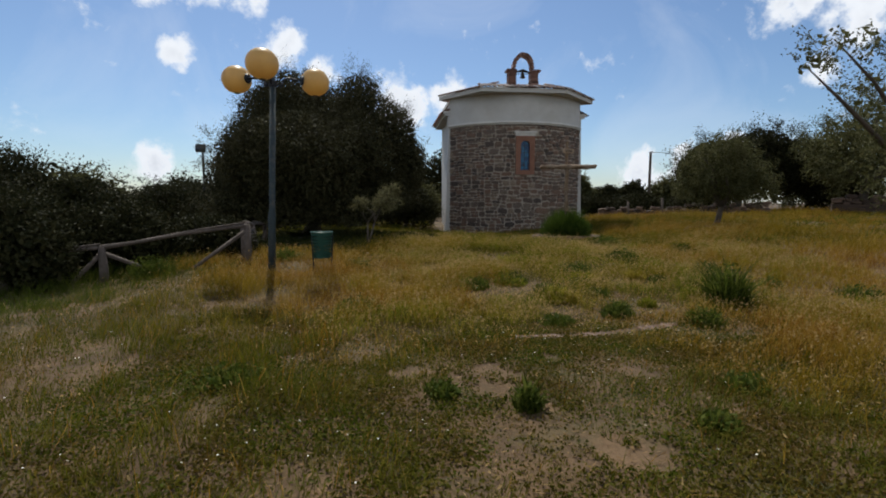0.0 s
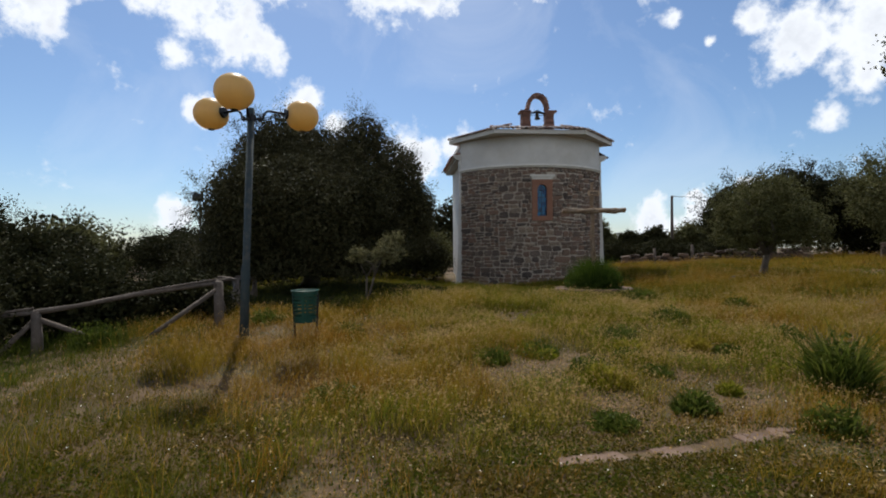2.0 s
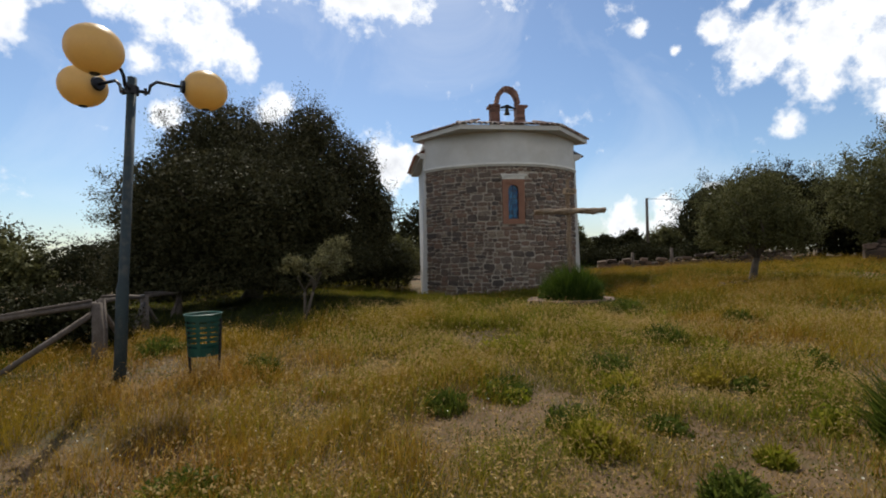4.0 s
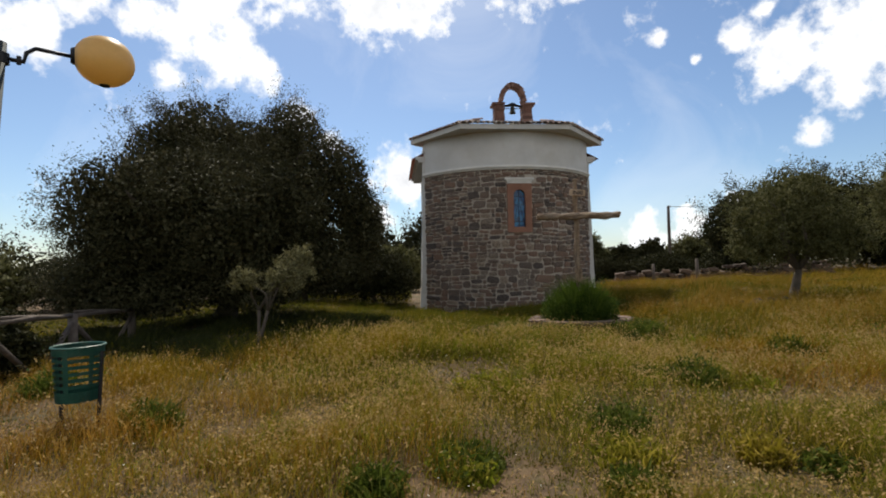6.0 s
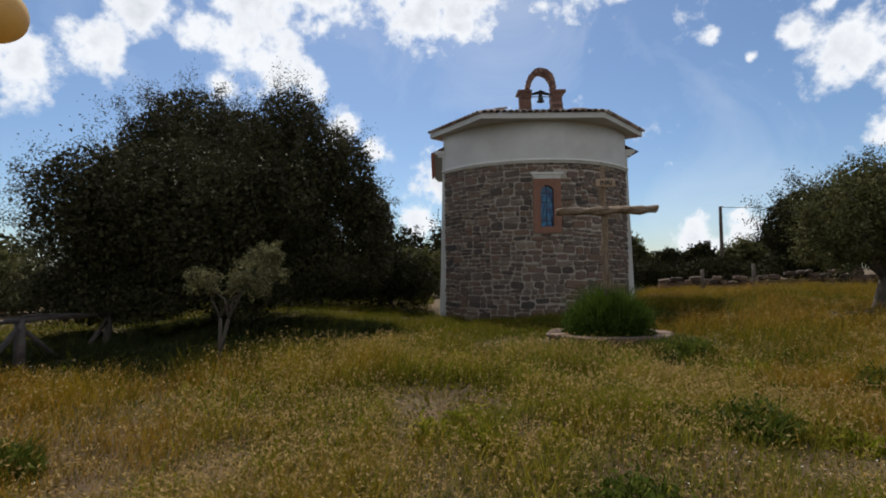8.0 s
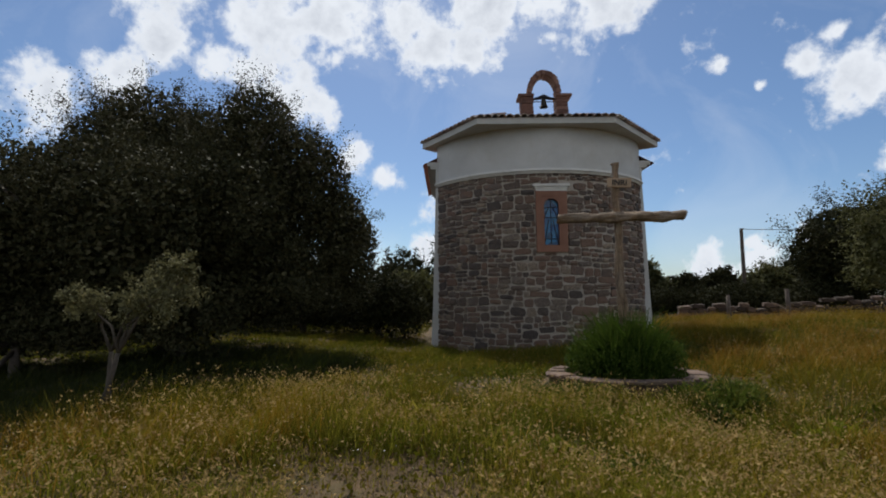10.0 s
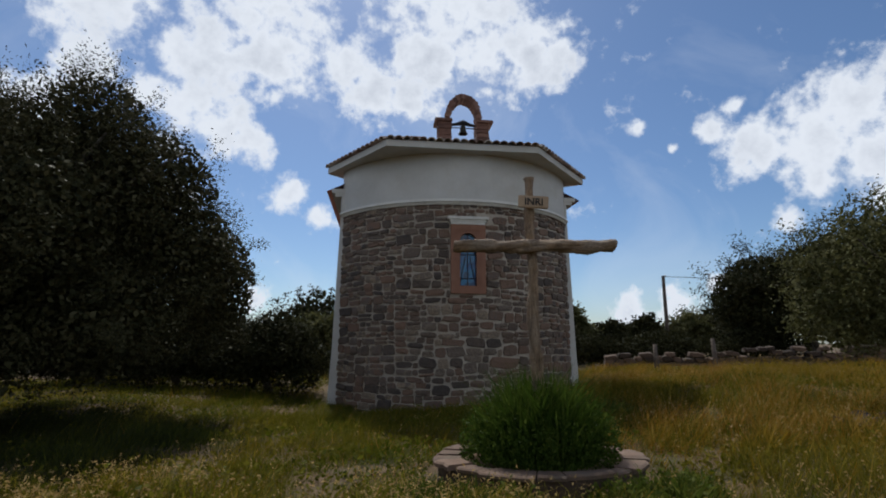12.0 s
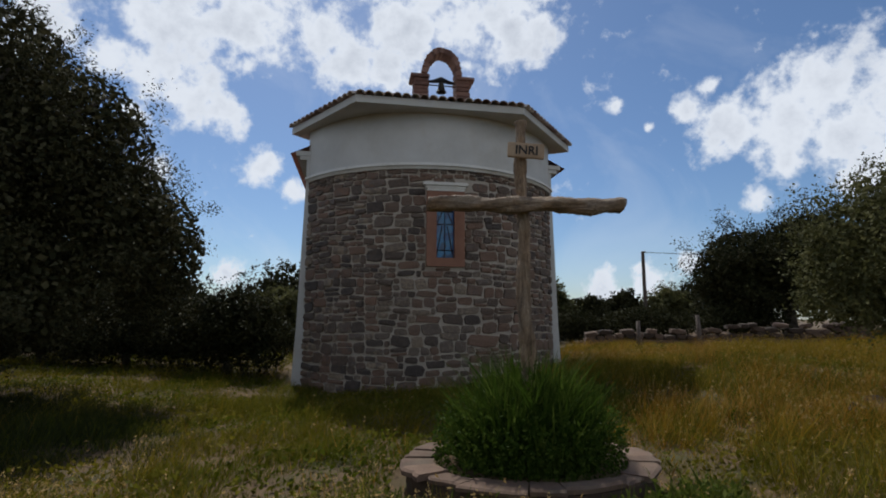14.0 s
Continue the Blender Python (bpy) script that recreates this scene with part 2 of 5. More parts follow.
M_BIN = surface("green_bin", [(0.3, (.008, .055, .04)), (0.7, (.02, .10, .072))], 6, 60, 0.5, 0.2, 0.003, stain=((.1, .08, .055), 0.4, 5))


def driftwood(name, along):
    """Grey-brown weathered wood with long dark checks; along: 0 or 2, the axis of the grain."""
    m, nt, b = nodes_of(name)
    tc = nt.nodes.new("ShaderNodeTexCoord")
    vals = []
    for stretch, scale, detail in ((.12, 26.0, 6.0), (.3, 90.0, 4.0), (1.0, 2.6, 4.0)):
        mp = nt.nodes.new("ShaderNodeMapping")
        mp.inputs["Scale"].default_value = [stretch if k == along else 1.0 for k in range(3)]
        n = nt.nodes.new("ShaderNodeTexNoise")
        n.inputs["Scale"].default_value, n.inputs["Detail"].default_value, n.inputs["Roughness"].default_value, n.inputs["Distortion"].default_value = scale, detail, .65, .5
        nt.links.new(tc.outputs["Object"], mp.inputs["Vector"])
        nt.links.new(mp.outputs[0], n.inputs["Vector"])
        vals.append(n.outputs[0])
    r = ramp(nt, [(0.30, (.035, .022, .014)), (0.40, (.17, .115, .072)), (0.54, (.30, .215, .14)), (0.74, (.46, .37, .27))])
    nt.links.new(vals[0], r.inputs[0])
    fine = ramp(nt, [(0.35, (.55, .55, .55)), (0.6, (1, 1, 1))])
    nt.links.new(vals[1], fine.inputs[0])
    grey = ramp(nt, [(0.42, (1, .92, .82)), (0.62, (.82, .84, .86))])
    nt.links.new(vals[2], grey.inputs[0])
    col = mixed(nt, "MULTIPLY", 1.0, mixed(nt, "MULTIPLY", .8, r.outputs[0], fine.outputs[0]), grey.outputs[0])
    nt.links.new(col, b.inputs["Base Color"])
    b.inputs["Roughness"].default_value = .85
    bp = nt.nodes.new("ShaderNodeBump")
    bp.inputs["Strength"].default_value, bp.inputs["Distance"].default_value = 1.0, .03
    nt.links.new(vals[0], bp.inputs["Height"])
    nt.links.new(bp.outputs[0], b.inputs["Normal"])
    return m


M_WOOD_POST, M_WOOD_ARM = driftwood("weathered_post", 2), driftwood("weathered_arm", 0)
M_RAIL = surface("grey_rail_wood", [(0.25, (.04, .03, .022)), (0.5, (.095, .072, .056)), (0.8, (.22, .18, .15))], 7, 60, 0.9, 0.7, 0.015)
M_PLATE = surface("plank_sign", [(0.25, (.26, .17, .10)), (0.7, (.44, .32, .21))], 10, 80, 0.85, 0.4, 0.004)
M_INK = surface("black_paint", [(0.3, (.012, .01, .008)), (0.7, (.025, .02, .018))], 20, 80, 0.7, 0.1, 0.002)
M_SLAB = surface("paving_slab", [(0.25, (.07, .042, .026)), (0.55, (.145, .09, .06)), (0.8, (.24, .16, .11))], 4, 50, 0.92, 0.6, 0.015, vary=0.3,
                 stain=((.12, .10, .07), 0.5, 3))
M_DRYSTONE = surface("dry_stone", [(0.15, (.03, .02, .013)), (0.5, (.08, .05, .032)), (0.85, (.155, .10, .068))], 4, 40, 0.95, 0.7, 0.02, vary=0.6)
M_GLASS, _nt, _b = nodes_of("stained_glass")
_v = _nt.nodes.new("ShaderNodeTexVoronoi")
_v.inputs["Scale"].default_value = 7.0
_tc = _nt.nodes.new("ShaderNodeTexCoord")
_nt.links.new(_tc.outputs["Object"], _v.inputs["Vector"])
_r = ramp(_nt, [(0.0, (.01, .03, .09)), (0.35, (.02, .085, .22)), (0.6, (.035, .16, .30)), (0.85, (.015, .05, .12)), (1, (.10, .13, .12))])
_nt.links.new(_v.outputs["Color"], _r.inputs[0])
_nt.links.new(_r.outputs[0], _b.inputs["Base Color"])
_b.inputs["Roughness"].default_value = 0.12
M_LENS, _nt, _b = nodes_of("lamp_glass")
_b.inputs["Base Color"].default_value, _b.inputs["Roughness"].default_value = (.05, .055, .06, 1), 0.1
M_CERAMIC = surface("insulator", [(0.3, (.3, .3, .3)), (0.7, (.45, .45, .45))], 20, 80, 0.4, 0.0)


# ---- builders ----
def empty(name, m, label, category, group="", kind=""):
    e = new(name)
    e.empty_display_size = 0.2
    e.matrix_basis = m
    return tagged(e, label, category, group, kind)


def finish(bm, name, mat, smooth=False):
    bmesh.ops.recalc_face_normals(bm, faces=bm.faces)
    me = bpy.data.meshes.new(name)
    bm.to_mesh(me)
    bm.free()
    me.materials.append(mat)
    if smooth:
        me.polygons.foreach_set("use_smooth", [True] * len(me.polygons))
    return me


def part(name, bm, mat, parent, label="", smooth=False):
    ob = new(name, finish(bm, name, mat, smooth))
    ob.parent = parent
    return tagged(ob, label)


def thing(name, bm, mat, label, category, m=None, kind="", group="", smooth=False):
    ob = new(name, finish(bm, name, mat, smooth))
    if m is not None:
        ob.matrix_basis = m
    return tagged(ob, label, category, group, kind)


def add_box(bm, x0, x1, y0, y1, z0, z1, bevel=0.0, m=None):
    b = bmesh.new()
    bmesh.ops.create_cube(b, size=1, matrix=Matrix.Translation(((x0 + x1) / 2, (y0 + y1) / 2, (z0 + z1) / 2)) @ Matrix.Diagonal((x1 - x0, y1 - y0, z1 - z0, 1)))
    if bevel:
        bmesh.ops.bevel(b, geom=b.edges[:], offset=bevel, segments=2, affect="EDGES")
    if m is not None:
        b.transform(m)
    me = bpy.data.meshes.new("tmp")
    b.to_mesh(me)
    b.free()
    bm.from_mesh(me)
    bpy.data.meshes.remove(me)
    return bm


def box(*a, **k):
    return add_box(bmesh.new(), *a, **k)


def add_tube(bm, pts, radii, seg=10, rough=0.0, seed=0, cap=True):
    """A swept tube through points; rough: uneven radius."""
    rnd = random.Random(seed)
    pts = [Vector(p) for p in pts]
    rings = []
    side = None
    for i, p in enumerate(pts):
        a, b = pts[max(i - 1, 0)], pts[min(i + 1, len(pts) - 1)]
        t = (b - a).normalized()
        if side is None:
            side = t.cross(Vector((0.3, 0.2, 1)) if abs(t.z) < 0.9 else Vector((1, 0, 0))).normalized()
        side = (side - t * side.dot(t)).normalized()
        up = t.cross(side)
        r = radii[i] if isinstance(radii, (list, tuple)) else radii
        ring = []
        for k in range(seg):
            a_ = 2 * math.pi * k / seg
            q = r * (1 + rough * (rnd.random() - 0.5) * 2)
            ring.append(bm.verts.new(p + (side * math.cos(a_) + up * math.sin(a_)) * q))
        rings.append(ring)
    for r0, r1 in zip(rings, rings[1:]):
        for k in range(seg):
            bm.faces.new((r0[k], r0[(k + 1) % seg], r1[(k + 1) % seg], r1[k]))
    if cap:
        bm.faces.new(rings[0][::-1])
        bm.faces.new(rings[-1])
    return bm


def tube(*a, **k):
    return add_tube(bmesh.new(), *a, **k)


def lathe(profile, seg=32, cap=False):
    bm = bmesh.new()
    rings = []
    for r, z in profile:
        rings.append([bm.verts.new((r * math.cos(2 * math.pi * k / seg), r * math.sin(2 * math.pi * k / seg), z)) for k in range(seg)])
    for a, b in zip(rings, rings[1:]):
        for k in range(seg):
            bm.faces.new((a[k], a[(k + 1) % seg], b[(k + 1) % seg], b[k]))
    if cap:
        bm.faces.new(rings[0][::-1])
        bm.faces.new(rings[-1])
    return bm


def quick_mesh(name, verts, sizes, loops, mat):
    """A mesh from numpy arrays: vertices, corners a face, corner indices."""
    me = bpy.data.meshes.new(name)
    me.vertices.add(len(verts))
    me.vertices.foreach_set("co", np.ascontiguousarray(verts, dtype=np.float32).ravel())
    me.loops.add(len(loops))
    me.loops.foreach_set("vertex_index", np.ascontiguousarray(loops, dtype=np.int32))
    me.polygons.add(len(sizes))
    starts = np.r_[0, np.cumsum(sizes)[:-1]].astype(np.int32)
    me.polygons.foreach_set("loop_start", starts)
    me.update(calc_edges=True)
    me.materials.append(mat)
    return me


def unit(a):
    return a / np.maximum(np.linalg.norm(a, axis=1, keepdims=True), 1e-6)


def leaf_arrays(centres, length, width, rng, droop=0.0):
    """Diamond leaves with a fold, at centres, turned at random."""
    n = len(centres)
    d = unit(rng.normal(size=(n, 3)) + np.array([0, 0, -droop]))
    s = unit(np.cross(d, rng.normal(size=(n, 3))))
    nrm = np.cross(d, s)
    L = (length * rng.uniform(0.6, 1.3, n))[:, None]
    W = (width * rng.uniform(0.6, 1.3, n))[:, None]
    v = np.stack([centres - d * L / 2, centres + s * W / 2 + nrm * W * 0.2, centres + d * L / 2, centres - s * W / 2 + nrm * W * 0.2], 1)
    return v.reshape(-1, 3)


def leaf_mesh(name, v, mat):
    n = len(v) // 4
    return quick_mesh(name, v, np.full(n, 4), np.arange(4 * n), mat)


def ground_z(x, y):
    """Height of the ground; works on numbers and arrays."""
    x, y = np.asarray(x, float), np.asarray(y, float)
    z = 0.012 * np.clip(y - 4, 0, 30) * 0.25
    z = z + (0.075 * np.clip(x - 6.0, 0, 4.5) + 0.03 * np.clip(x - 10.5, 0, 10)) * np.clip((y - 4) / 10, 0, 1)
    t = np.clip((12.5 - y) / 6.5, 0, 1)
    z = z - 0.24 * t * t * (3 - 2 * t)                 # the slope climbs towards the bed
    z = z - 0.34 * np.exp(-(((x - 1.8) / 4.2) ** 2 + ((y - 22.8) / 3.6) ** 2))
    z = z - 0.03 * np.clip(-x - 4.0, 0, 8)
    z = z + 0.05 * np.sin(x * 0.7 + 1.0) * np.sin(y * 0.55) + 0.025 * np.sin(x * 1.9 + y * 1.3) + 0.02 * np.sin(y * 2.3 - x * 1.1)
    z = z + 0.28 * np.exp(-(((x - 9.6) / 2.6) ** 2 + ((y - 20.5) / 1.6) ** 2))
    far = np.clip((np.hypot(x, y - 15) - 40) / 200, 0, 1)
    return z * (1 - far) - 6.0 * far


# ---- ground ----
def build_ground():
    xs = np.r_[-900, -400, -200, -110, -70, -50, np.arange(-40, -14, 2.0), np.arange(-14, 20, 0.4), np.arange(20, 46, 2.0), 60, 80, 120, 220, 420, 900]
    ys = np.r_[-500, -200, -80, -40, np.arange(-20, -4, 2.0), np.arange(-4, 32, 0.4), np.arange(32, 60, 2.5), 70, 90, 130, 220, 420, 1000]
    X, Y = np.meshgrid(xs, ys)
    v = np.stack([X, Y, ground_z(X, Y)], -1).reshape(-1, 3)
    nx, ny = len(xs), len(ys)
    i = (np.arange(ny - 1)[:, None] * nx + np.arange(nx - 1)[None]).ravel()
    loops = np.stack([i, i + 1, i + nx + 1, i + nx], 1).ravel()
    me = quick_mesh("ground", v, np.full(len(i), 4), loops, M_SOIL)
    me.polygons.foreach_set("use_smooth", [True] * len(me.polygons))
    tagged(new("ground", me), "dry brown soil with moss and thin turf", "ground", kind="structure")


build_ground()


def spread(rng, n, x0, x1, y0, y1):
    return rng.uniform(x0, x1, n), rng.uniform(y0, y1, n)


def value_noise(x, y, scale, seed):
    """Smooth noise in 0..1 over the plan."""
    r = np.random.RandomState(seed)
    g = r.rand(64, 64)
    u, v = x * scale + 31.7, y * scale + 17.3
    i, j = np.floor(u).astype(int), np.floor(v).astype(int)
    fu, fv = u - i, v - j
    fu, fv = fu * fu * (3 - 2 * fu), fv * fv * (3 - 2 * fv)
    a, b, c, d = g[i % 64, j % 64], g[(i + 1) % 64, j % 64], g[i % 64, (j + 1) % 64], g[(i + 1) % 64, (j + 1) % 64]
    return a * (1 - fu) * (1 - fv) + b * fu * (1 - fv) + c * (1 - fu) * fv + d * fu * fv


def trodden(x, y):
    """0..1: how worn the turf is along the middle of the slope, with ragged borders."""
    w = 2.0 + 1.6 * (value_noise(x, y, .55, 41) - .5) + .9 * (value_noise(x, y, 1.7, 42) - .5)
    m = np.clip((w - np.abs(x - 1.0 - .12 * y)) / 1.3, 0, 1) * np.clip((7.2 + 2.5 * (value_noise(x, y, .8, 43) - .5) - y) / 2.5, 0, 1)
    return m * (.45 + .55 * value_noise(x, y, 1.1, 44))


def bare(x, y):
    """True where soil shows: worn patches, the slab, the plinth and the chapel."""
    p = value_noise(x, y, 0.9, 5) * 0.6 + value_noise(x, y, 2.3, 6) * 0.4
    worn = (p > 0.71) & (y < 5.5) & (x > -.8) & (x < 3.2)
    for cx, cy, r in ((0.8, 3.4, .48), (1.5, 2.1, .42), (0.0, 3.55, .24), (2.2, 3.55, .22)):
        worn = worn | (np.hypot(x - cx, (y - cy) * 1.4) < r * (0.7 + 0.6 * value_noise(x, y, 3.0, 9)))
    slab = (np.abs(y - 4.68 - 0.32 * (x - 1.25)) < 0.1) & (x > 1.2) & (x < 3.4)
    plinth = np.hypot(x - 4.45, y - 15.18) < 1.2
    u, v = (x - 4.2) * .9945 + (y - 21.85) * .105, -(x - 4.2) * .105 + (y - 21.85) * .9945
    chapel = (np.hypot(u, v - 3.83) < 3.75) | ((np.abs(u) < 3.7) & (v > 1.6) & (v < 14))
    thin = worn & (value_noise(x, y, 9.0, 14) < .5)
    return thin | slab | plinth | chapel


def blades(x, y, height, width, lean, rng, bend=True):
    """Blades rooted on the ground: a bent quad with a pointed top."""
    n = len(x)
    z = ground_z(x, y) - 0.01
    a = rng.uniform(0, 2 * np.pi, n)
    side = np.stack([np.cos(a), np.sin(a), np.zeros(n)], 1) * (width / 2)[:, None]
    b = rng.uniform(0, 2 * np.pi, n)
    tip = np.stack([np.cos(b) + 0.35, np.sin(b), np.zeros(n)], 1) * (lean * height)[:, None]
    p0 = np.stack([x, y, z], 1)
    up = np.zeros((n, 3))
    up[:, 2] = height
    if not bend:
        top = p0 + up + tip
        v = np.stack([p0 - side, p0 + side, top], 1).reshape(-1, 3)
        return v, np.full(n, 3), np.arange(3 * n), top
    mid = p0 + up * 0.55 + tip * 0.3
    top = p0 + up * (1 - 0.25 * lean)[:, None] + tip
    v = np.stack([p0 - side, p0 + side, mid + side * 0.8, mid - side * 0.8, top], 1).reshape(-1, 3)
    k = np.arange(n)[:, None] * 5
    loops = np.concatenate([k, k + 1, k + 2, k + 3, k + 3, k + 2, k + 4], 1).ravel()
    sizes = np.tile([4, 3], n)
    return v, sizes, loops, top


def tussock(x, y):
    """0..1: lumpy growth, full on the tussocks and low between them."""
    u, v = x + .25 * value_noise(x, y, 3.1, 71), y + .25 * value_noise(x, y, 2.9, 72)
    t = .6 * value_noise(u, v, 1.9, 73) + .4 * value_noise(u, v, 4.3, 74)
    return np.clip((t - .28) / .42, 0, 1)


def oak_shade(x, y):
    """0..1: under the oak, where pale grass gives way to painted-in shade."""
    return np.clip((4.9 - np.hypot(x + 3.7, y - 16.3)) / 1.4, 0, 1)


def field(name, n, area, h, w, mat, label, seed, keep, cat="grass", lean=(0.15, 0.6), seeds=0.0, bend=True):
    rng = np.random.RandomState(seed)
    x, y = spread(rng, n, *area)
    ok = keep(x, y, rng.rand(n)) & ~bare(x, y) & (rng.rand(n) < .55 + .45 * tussock(x, y))
    # pale grasses are thinned under the oak so that its shadow looks darker
    if mat in (M_DRY, M_LIME, M_GREEN):
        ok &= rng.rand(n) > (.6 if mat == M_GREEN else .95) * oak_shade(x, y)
    x, y = x[ok], y[ok]
    tall = (0.6 + 0.8 * value_noise(x, y, 0.45, 21)) * (1 - .6 * trodden(x, y)) * (.35 + 1.25 * tussock(x, y))
    hh = rng.uniform(*h, len(x)) * tall
    v, s, l, top = blades(x, y, hh, rng.uniform(*w, len(x)), rng.uniform(*lean, len(x)), rng, bend)
    tagged(new(name, quick_mesh(name, v, s, l, mat)), label, cat, kind="stuff")
    if seeds:
        pick = rng.rand(len(top)) < seeds
        c = np.repeat(top[pick], 2, 0) + rng.normal(size=(pick.sum() * 2, 3)) * [0.008, 0.008, 0.018]
        lv = leaf_arrays(c, 0.035, 0.014, rng)
        tagged(new("seed_heads", leaf_mesh("seed_heads", lv, M_SEED)), "pale pinkish seed heads on dry grass", "grass", kind="stuff")


def dryness(x, y):
    """Straw prevails on the open slope, green growth in the lee of the oak and chapel."""
    d = value_noise(x, y, 0.33, 2) * 0.65 + value_noise(x, y, 0.9, 3) * 0.35
    green = np.clip((y - 12) / 3, 0, 1) * np.clip((6.2 - x) / 1.5, 0, 1)
    bank = np.clip((.6 - x) / 2, 0, 1) * np.clip((7.8 - y) / 3, 0, 1) * (.4 + .6 * value_noise(x, y, .8, 51))
    gold = np.clip((2.2 - x) / 2, 0, 1) * np.clip((y - 5.5) / 2, 0, 1) * np.clip((11.5 - y) / 2, 0, 1) * np.clip((x + 3.5) / 2, 0, 1)
    return (d + .16 * gold) * (1 - .55 * green) * (1 - .75 * bank)


def edge(x, y, x0, x1, y0, y1, soft=1.6):
    """Thins out towards the borders of a stretch."""
    return np.clip(np.minimum(np.minimum(x - x0, x1 - x), np.minimum(y - y0, y1 - y)) / soft, 0.02, 1)


def cover(name, n, area, size, height, mat, label, seed, keep):
    """Small leaves of clover and moss lying close to the ground."""
    rng = np.random.RandomState(seed)
    x, y = spread(rng, n, *area)
    p = value_noise(x, y, 1.1, 5 + seed) * .6 + value_noise(x, y, 3.1, 6 + seed) * .4
    # ground cover also thins under the oak, to darken its shadow
    ok = (rng.rand(n) < np.clip((p - .3) * 4, .12, 1)) & keep(x, y, rng.rand(n)) & ~bare(x, y) & (rng.rand(n) > .8 * oak_shade(x, y))
    x, y = x[ok], y[ok]
    z = ground_z(x, y) + rng.rand(len(x)) ** 1.5 * height * (.5 + value_noise(x, y, 1.7, 8))
    v = leaf_arrays(np.stack([x, y, z], 1), size, size * .55, rng)
    tagged(new(name, leaf_mesh(name, v, mat)), label, "ground cover", kind="stuff")


A1, A2, A3, A4 = (-6.5, 7.0, -1.5, 15.0), (-13, 25, 10.5, 30), (5, 17, 0.5, 13), (-14, -4.5, 1, 13)
field("dry_grass", 265000, A1, (.10, .30), (.0025, .006), M_DRY, "tall dry straw-coloured grass on the slope", 11,
      lambda x, y, r: r < np.clip((dryness(x, y) - .40) * 4, .06, 1) * (1 - .85 * trodden(x, y)) * edge(x, y, *A1), lean=(.25, .9), seeds=0.14)
field("green_grass", 260000, A1, (.04, .17), (.003, .008), M_GREEN, "short green grass and clover in the meadow", 12,
      lambda x, y, r: r < np.clip(1.3 - dryness(x, y) * 1.3, .25, 1) * edge(x, y, *A1), lean=(.3, 1.1))
cover("clover", 270000, A1, .026, .07, M_CLOVER, "low green clover and moss between the grasses", 1, lambda x, y, r: r < edge(x, y, *A1))
A7 = (-3.5, 5.5, -1.2, 6.5)
cover("turf", 250000, A7, .034, .05, M_CLOVER, "matted low turf of moss and clover", 4, lambda x, y, r: r < edge(x, y, *A7))
cover("far_clover", 190000, A2, .07, .14, M_GREEN, "low green growth around the chapel", 2, lambda x, y, r: r < edge(x, y, *A2))
A8 = (-9.5, 2.2, 11, 22.5)
# darkened blades paint the oak's shadow onto the ground
field("oak_shadow_grass", 200000, A8, (.07, .2), (.007, .015), M_PAINTED_SHADE, "grass coloured darker to deepen the oak's shadow", 27, lambda x, y, r: r < oak_shade(x, y), bend=False, lean=(.3, 1.0))


def scatter(name, n, area, length, width, lift, mat, label, seed, thin=1.0):
    """Loose bits lying on or just over the ground."""
    rng = np.random.RandomState(seed)
    x, y = spread(rng, n, *area)
    ok = (value_noise(x, y, 1.3, seed) < thin) & ~((np.hypot(x - 4.45, (y - 15.18) * 1.3) < 1.2) | (y > 20))
    x, y = x[ok], y[ok]
    c = np.stack([x, y, ground_z(x, y) + .006 + rng.rand(len(x)) * lift], 1)
    a = rng.uniform(0, 2 * np.pi, len(x))
    d = np.stack([np.cos(a), np.sin(a), rng.normal(size=len(x)) * .15], 1) * (length * rng.uniform(.5, 1.4, len(x)))[:, None] / 2
    w = np.stack([-np.sin(a), np.cos(a), rng.normal(size=len(x)) * .3], 1) * width / 2
    v = np.stack([c - d, c + w, c + d, c - w], 1).reshape(-1, 3)
    tagged(new(name, leaf_mesh(name, v, mat)), label, "ground cover", kind="stuff")


scatter("straw_litter", 22000, (-3, 5.5, -1, 9), .06, .007, .02, M_STRAW, "dry straw and stalks lying on the soil", 61)
scatter("small_flowers", 1500, (-5, 7, 0, 13), .016, .016, .12, M_FLOWER, "tiny white meadow flowers in the grass", 62, .6)
A6 = (-1.5, 9.5, 4.5, 15.5)
field("flowering_grass", 190000, A6, (.12, .3), (.003, .007), M_LIME, "tall yellow-green flowering grass", 19,
      lambda x, y, r: r < np.clip((value_noise(x, y, .7, 33) - .35) * 4, .08, 1) * edge(x, y, *A6), lean=(.25, 1.0), seeds=.38)
field("far_dry_grass", 190000, A2, (.12, .30), (.008, .018), M_DRY, "dry golden grass around the chapel", 13,
      lambda x, y, r: r < np.clip((dryness(x, y) - .3) * 4, .15, 1) * np.where(x < 2.5, .25, 1) * edge(x, y, *A2), bend=False, lean=(.25, .9))
field("far_green_grass", 120000, A2, (.08, .22), (.008, .02), M_GREEN, "green grass in the shade of the trees", 14,
      lambda x, y, r: r < np.where(x < 3, 1, .45) * edge(x, y, *A2), bend=False, lean=(.3, 1.0))
A5 = (-3, 13.5, 11.5, 24.5)
field("meadow_grass", 330000, A5, (.07, .22), (.004, .009), M_GREEN, "dense green grass round the stone bed", 17, lambda x, y, r: r < .95 * edge(x, y, *A5), bend=False, lean=(.3, 1.1))
field("meadow_straw", 130000, A5, (.12, .3), (.003, .007), M_DRY, "straw standing in the green grass", 18,
      lambda x, y, r: r < np.clip((dryness(x, y) - .25) * 3, .1, 1) * edge(x, y, *A5), bend=False, lean=(.25, .9), seeds=.1)
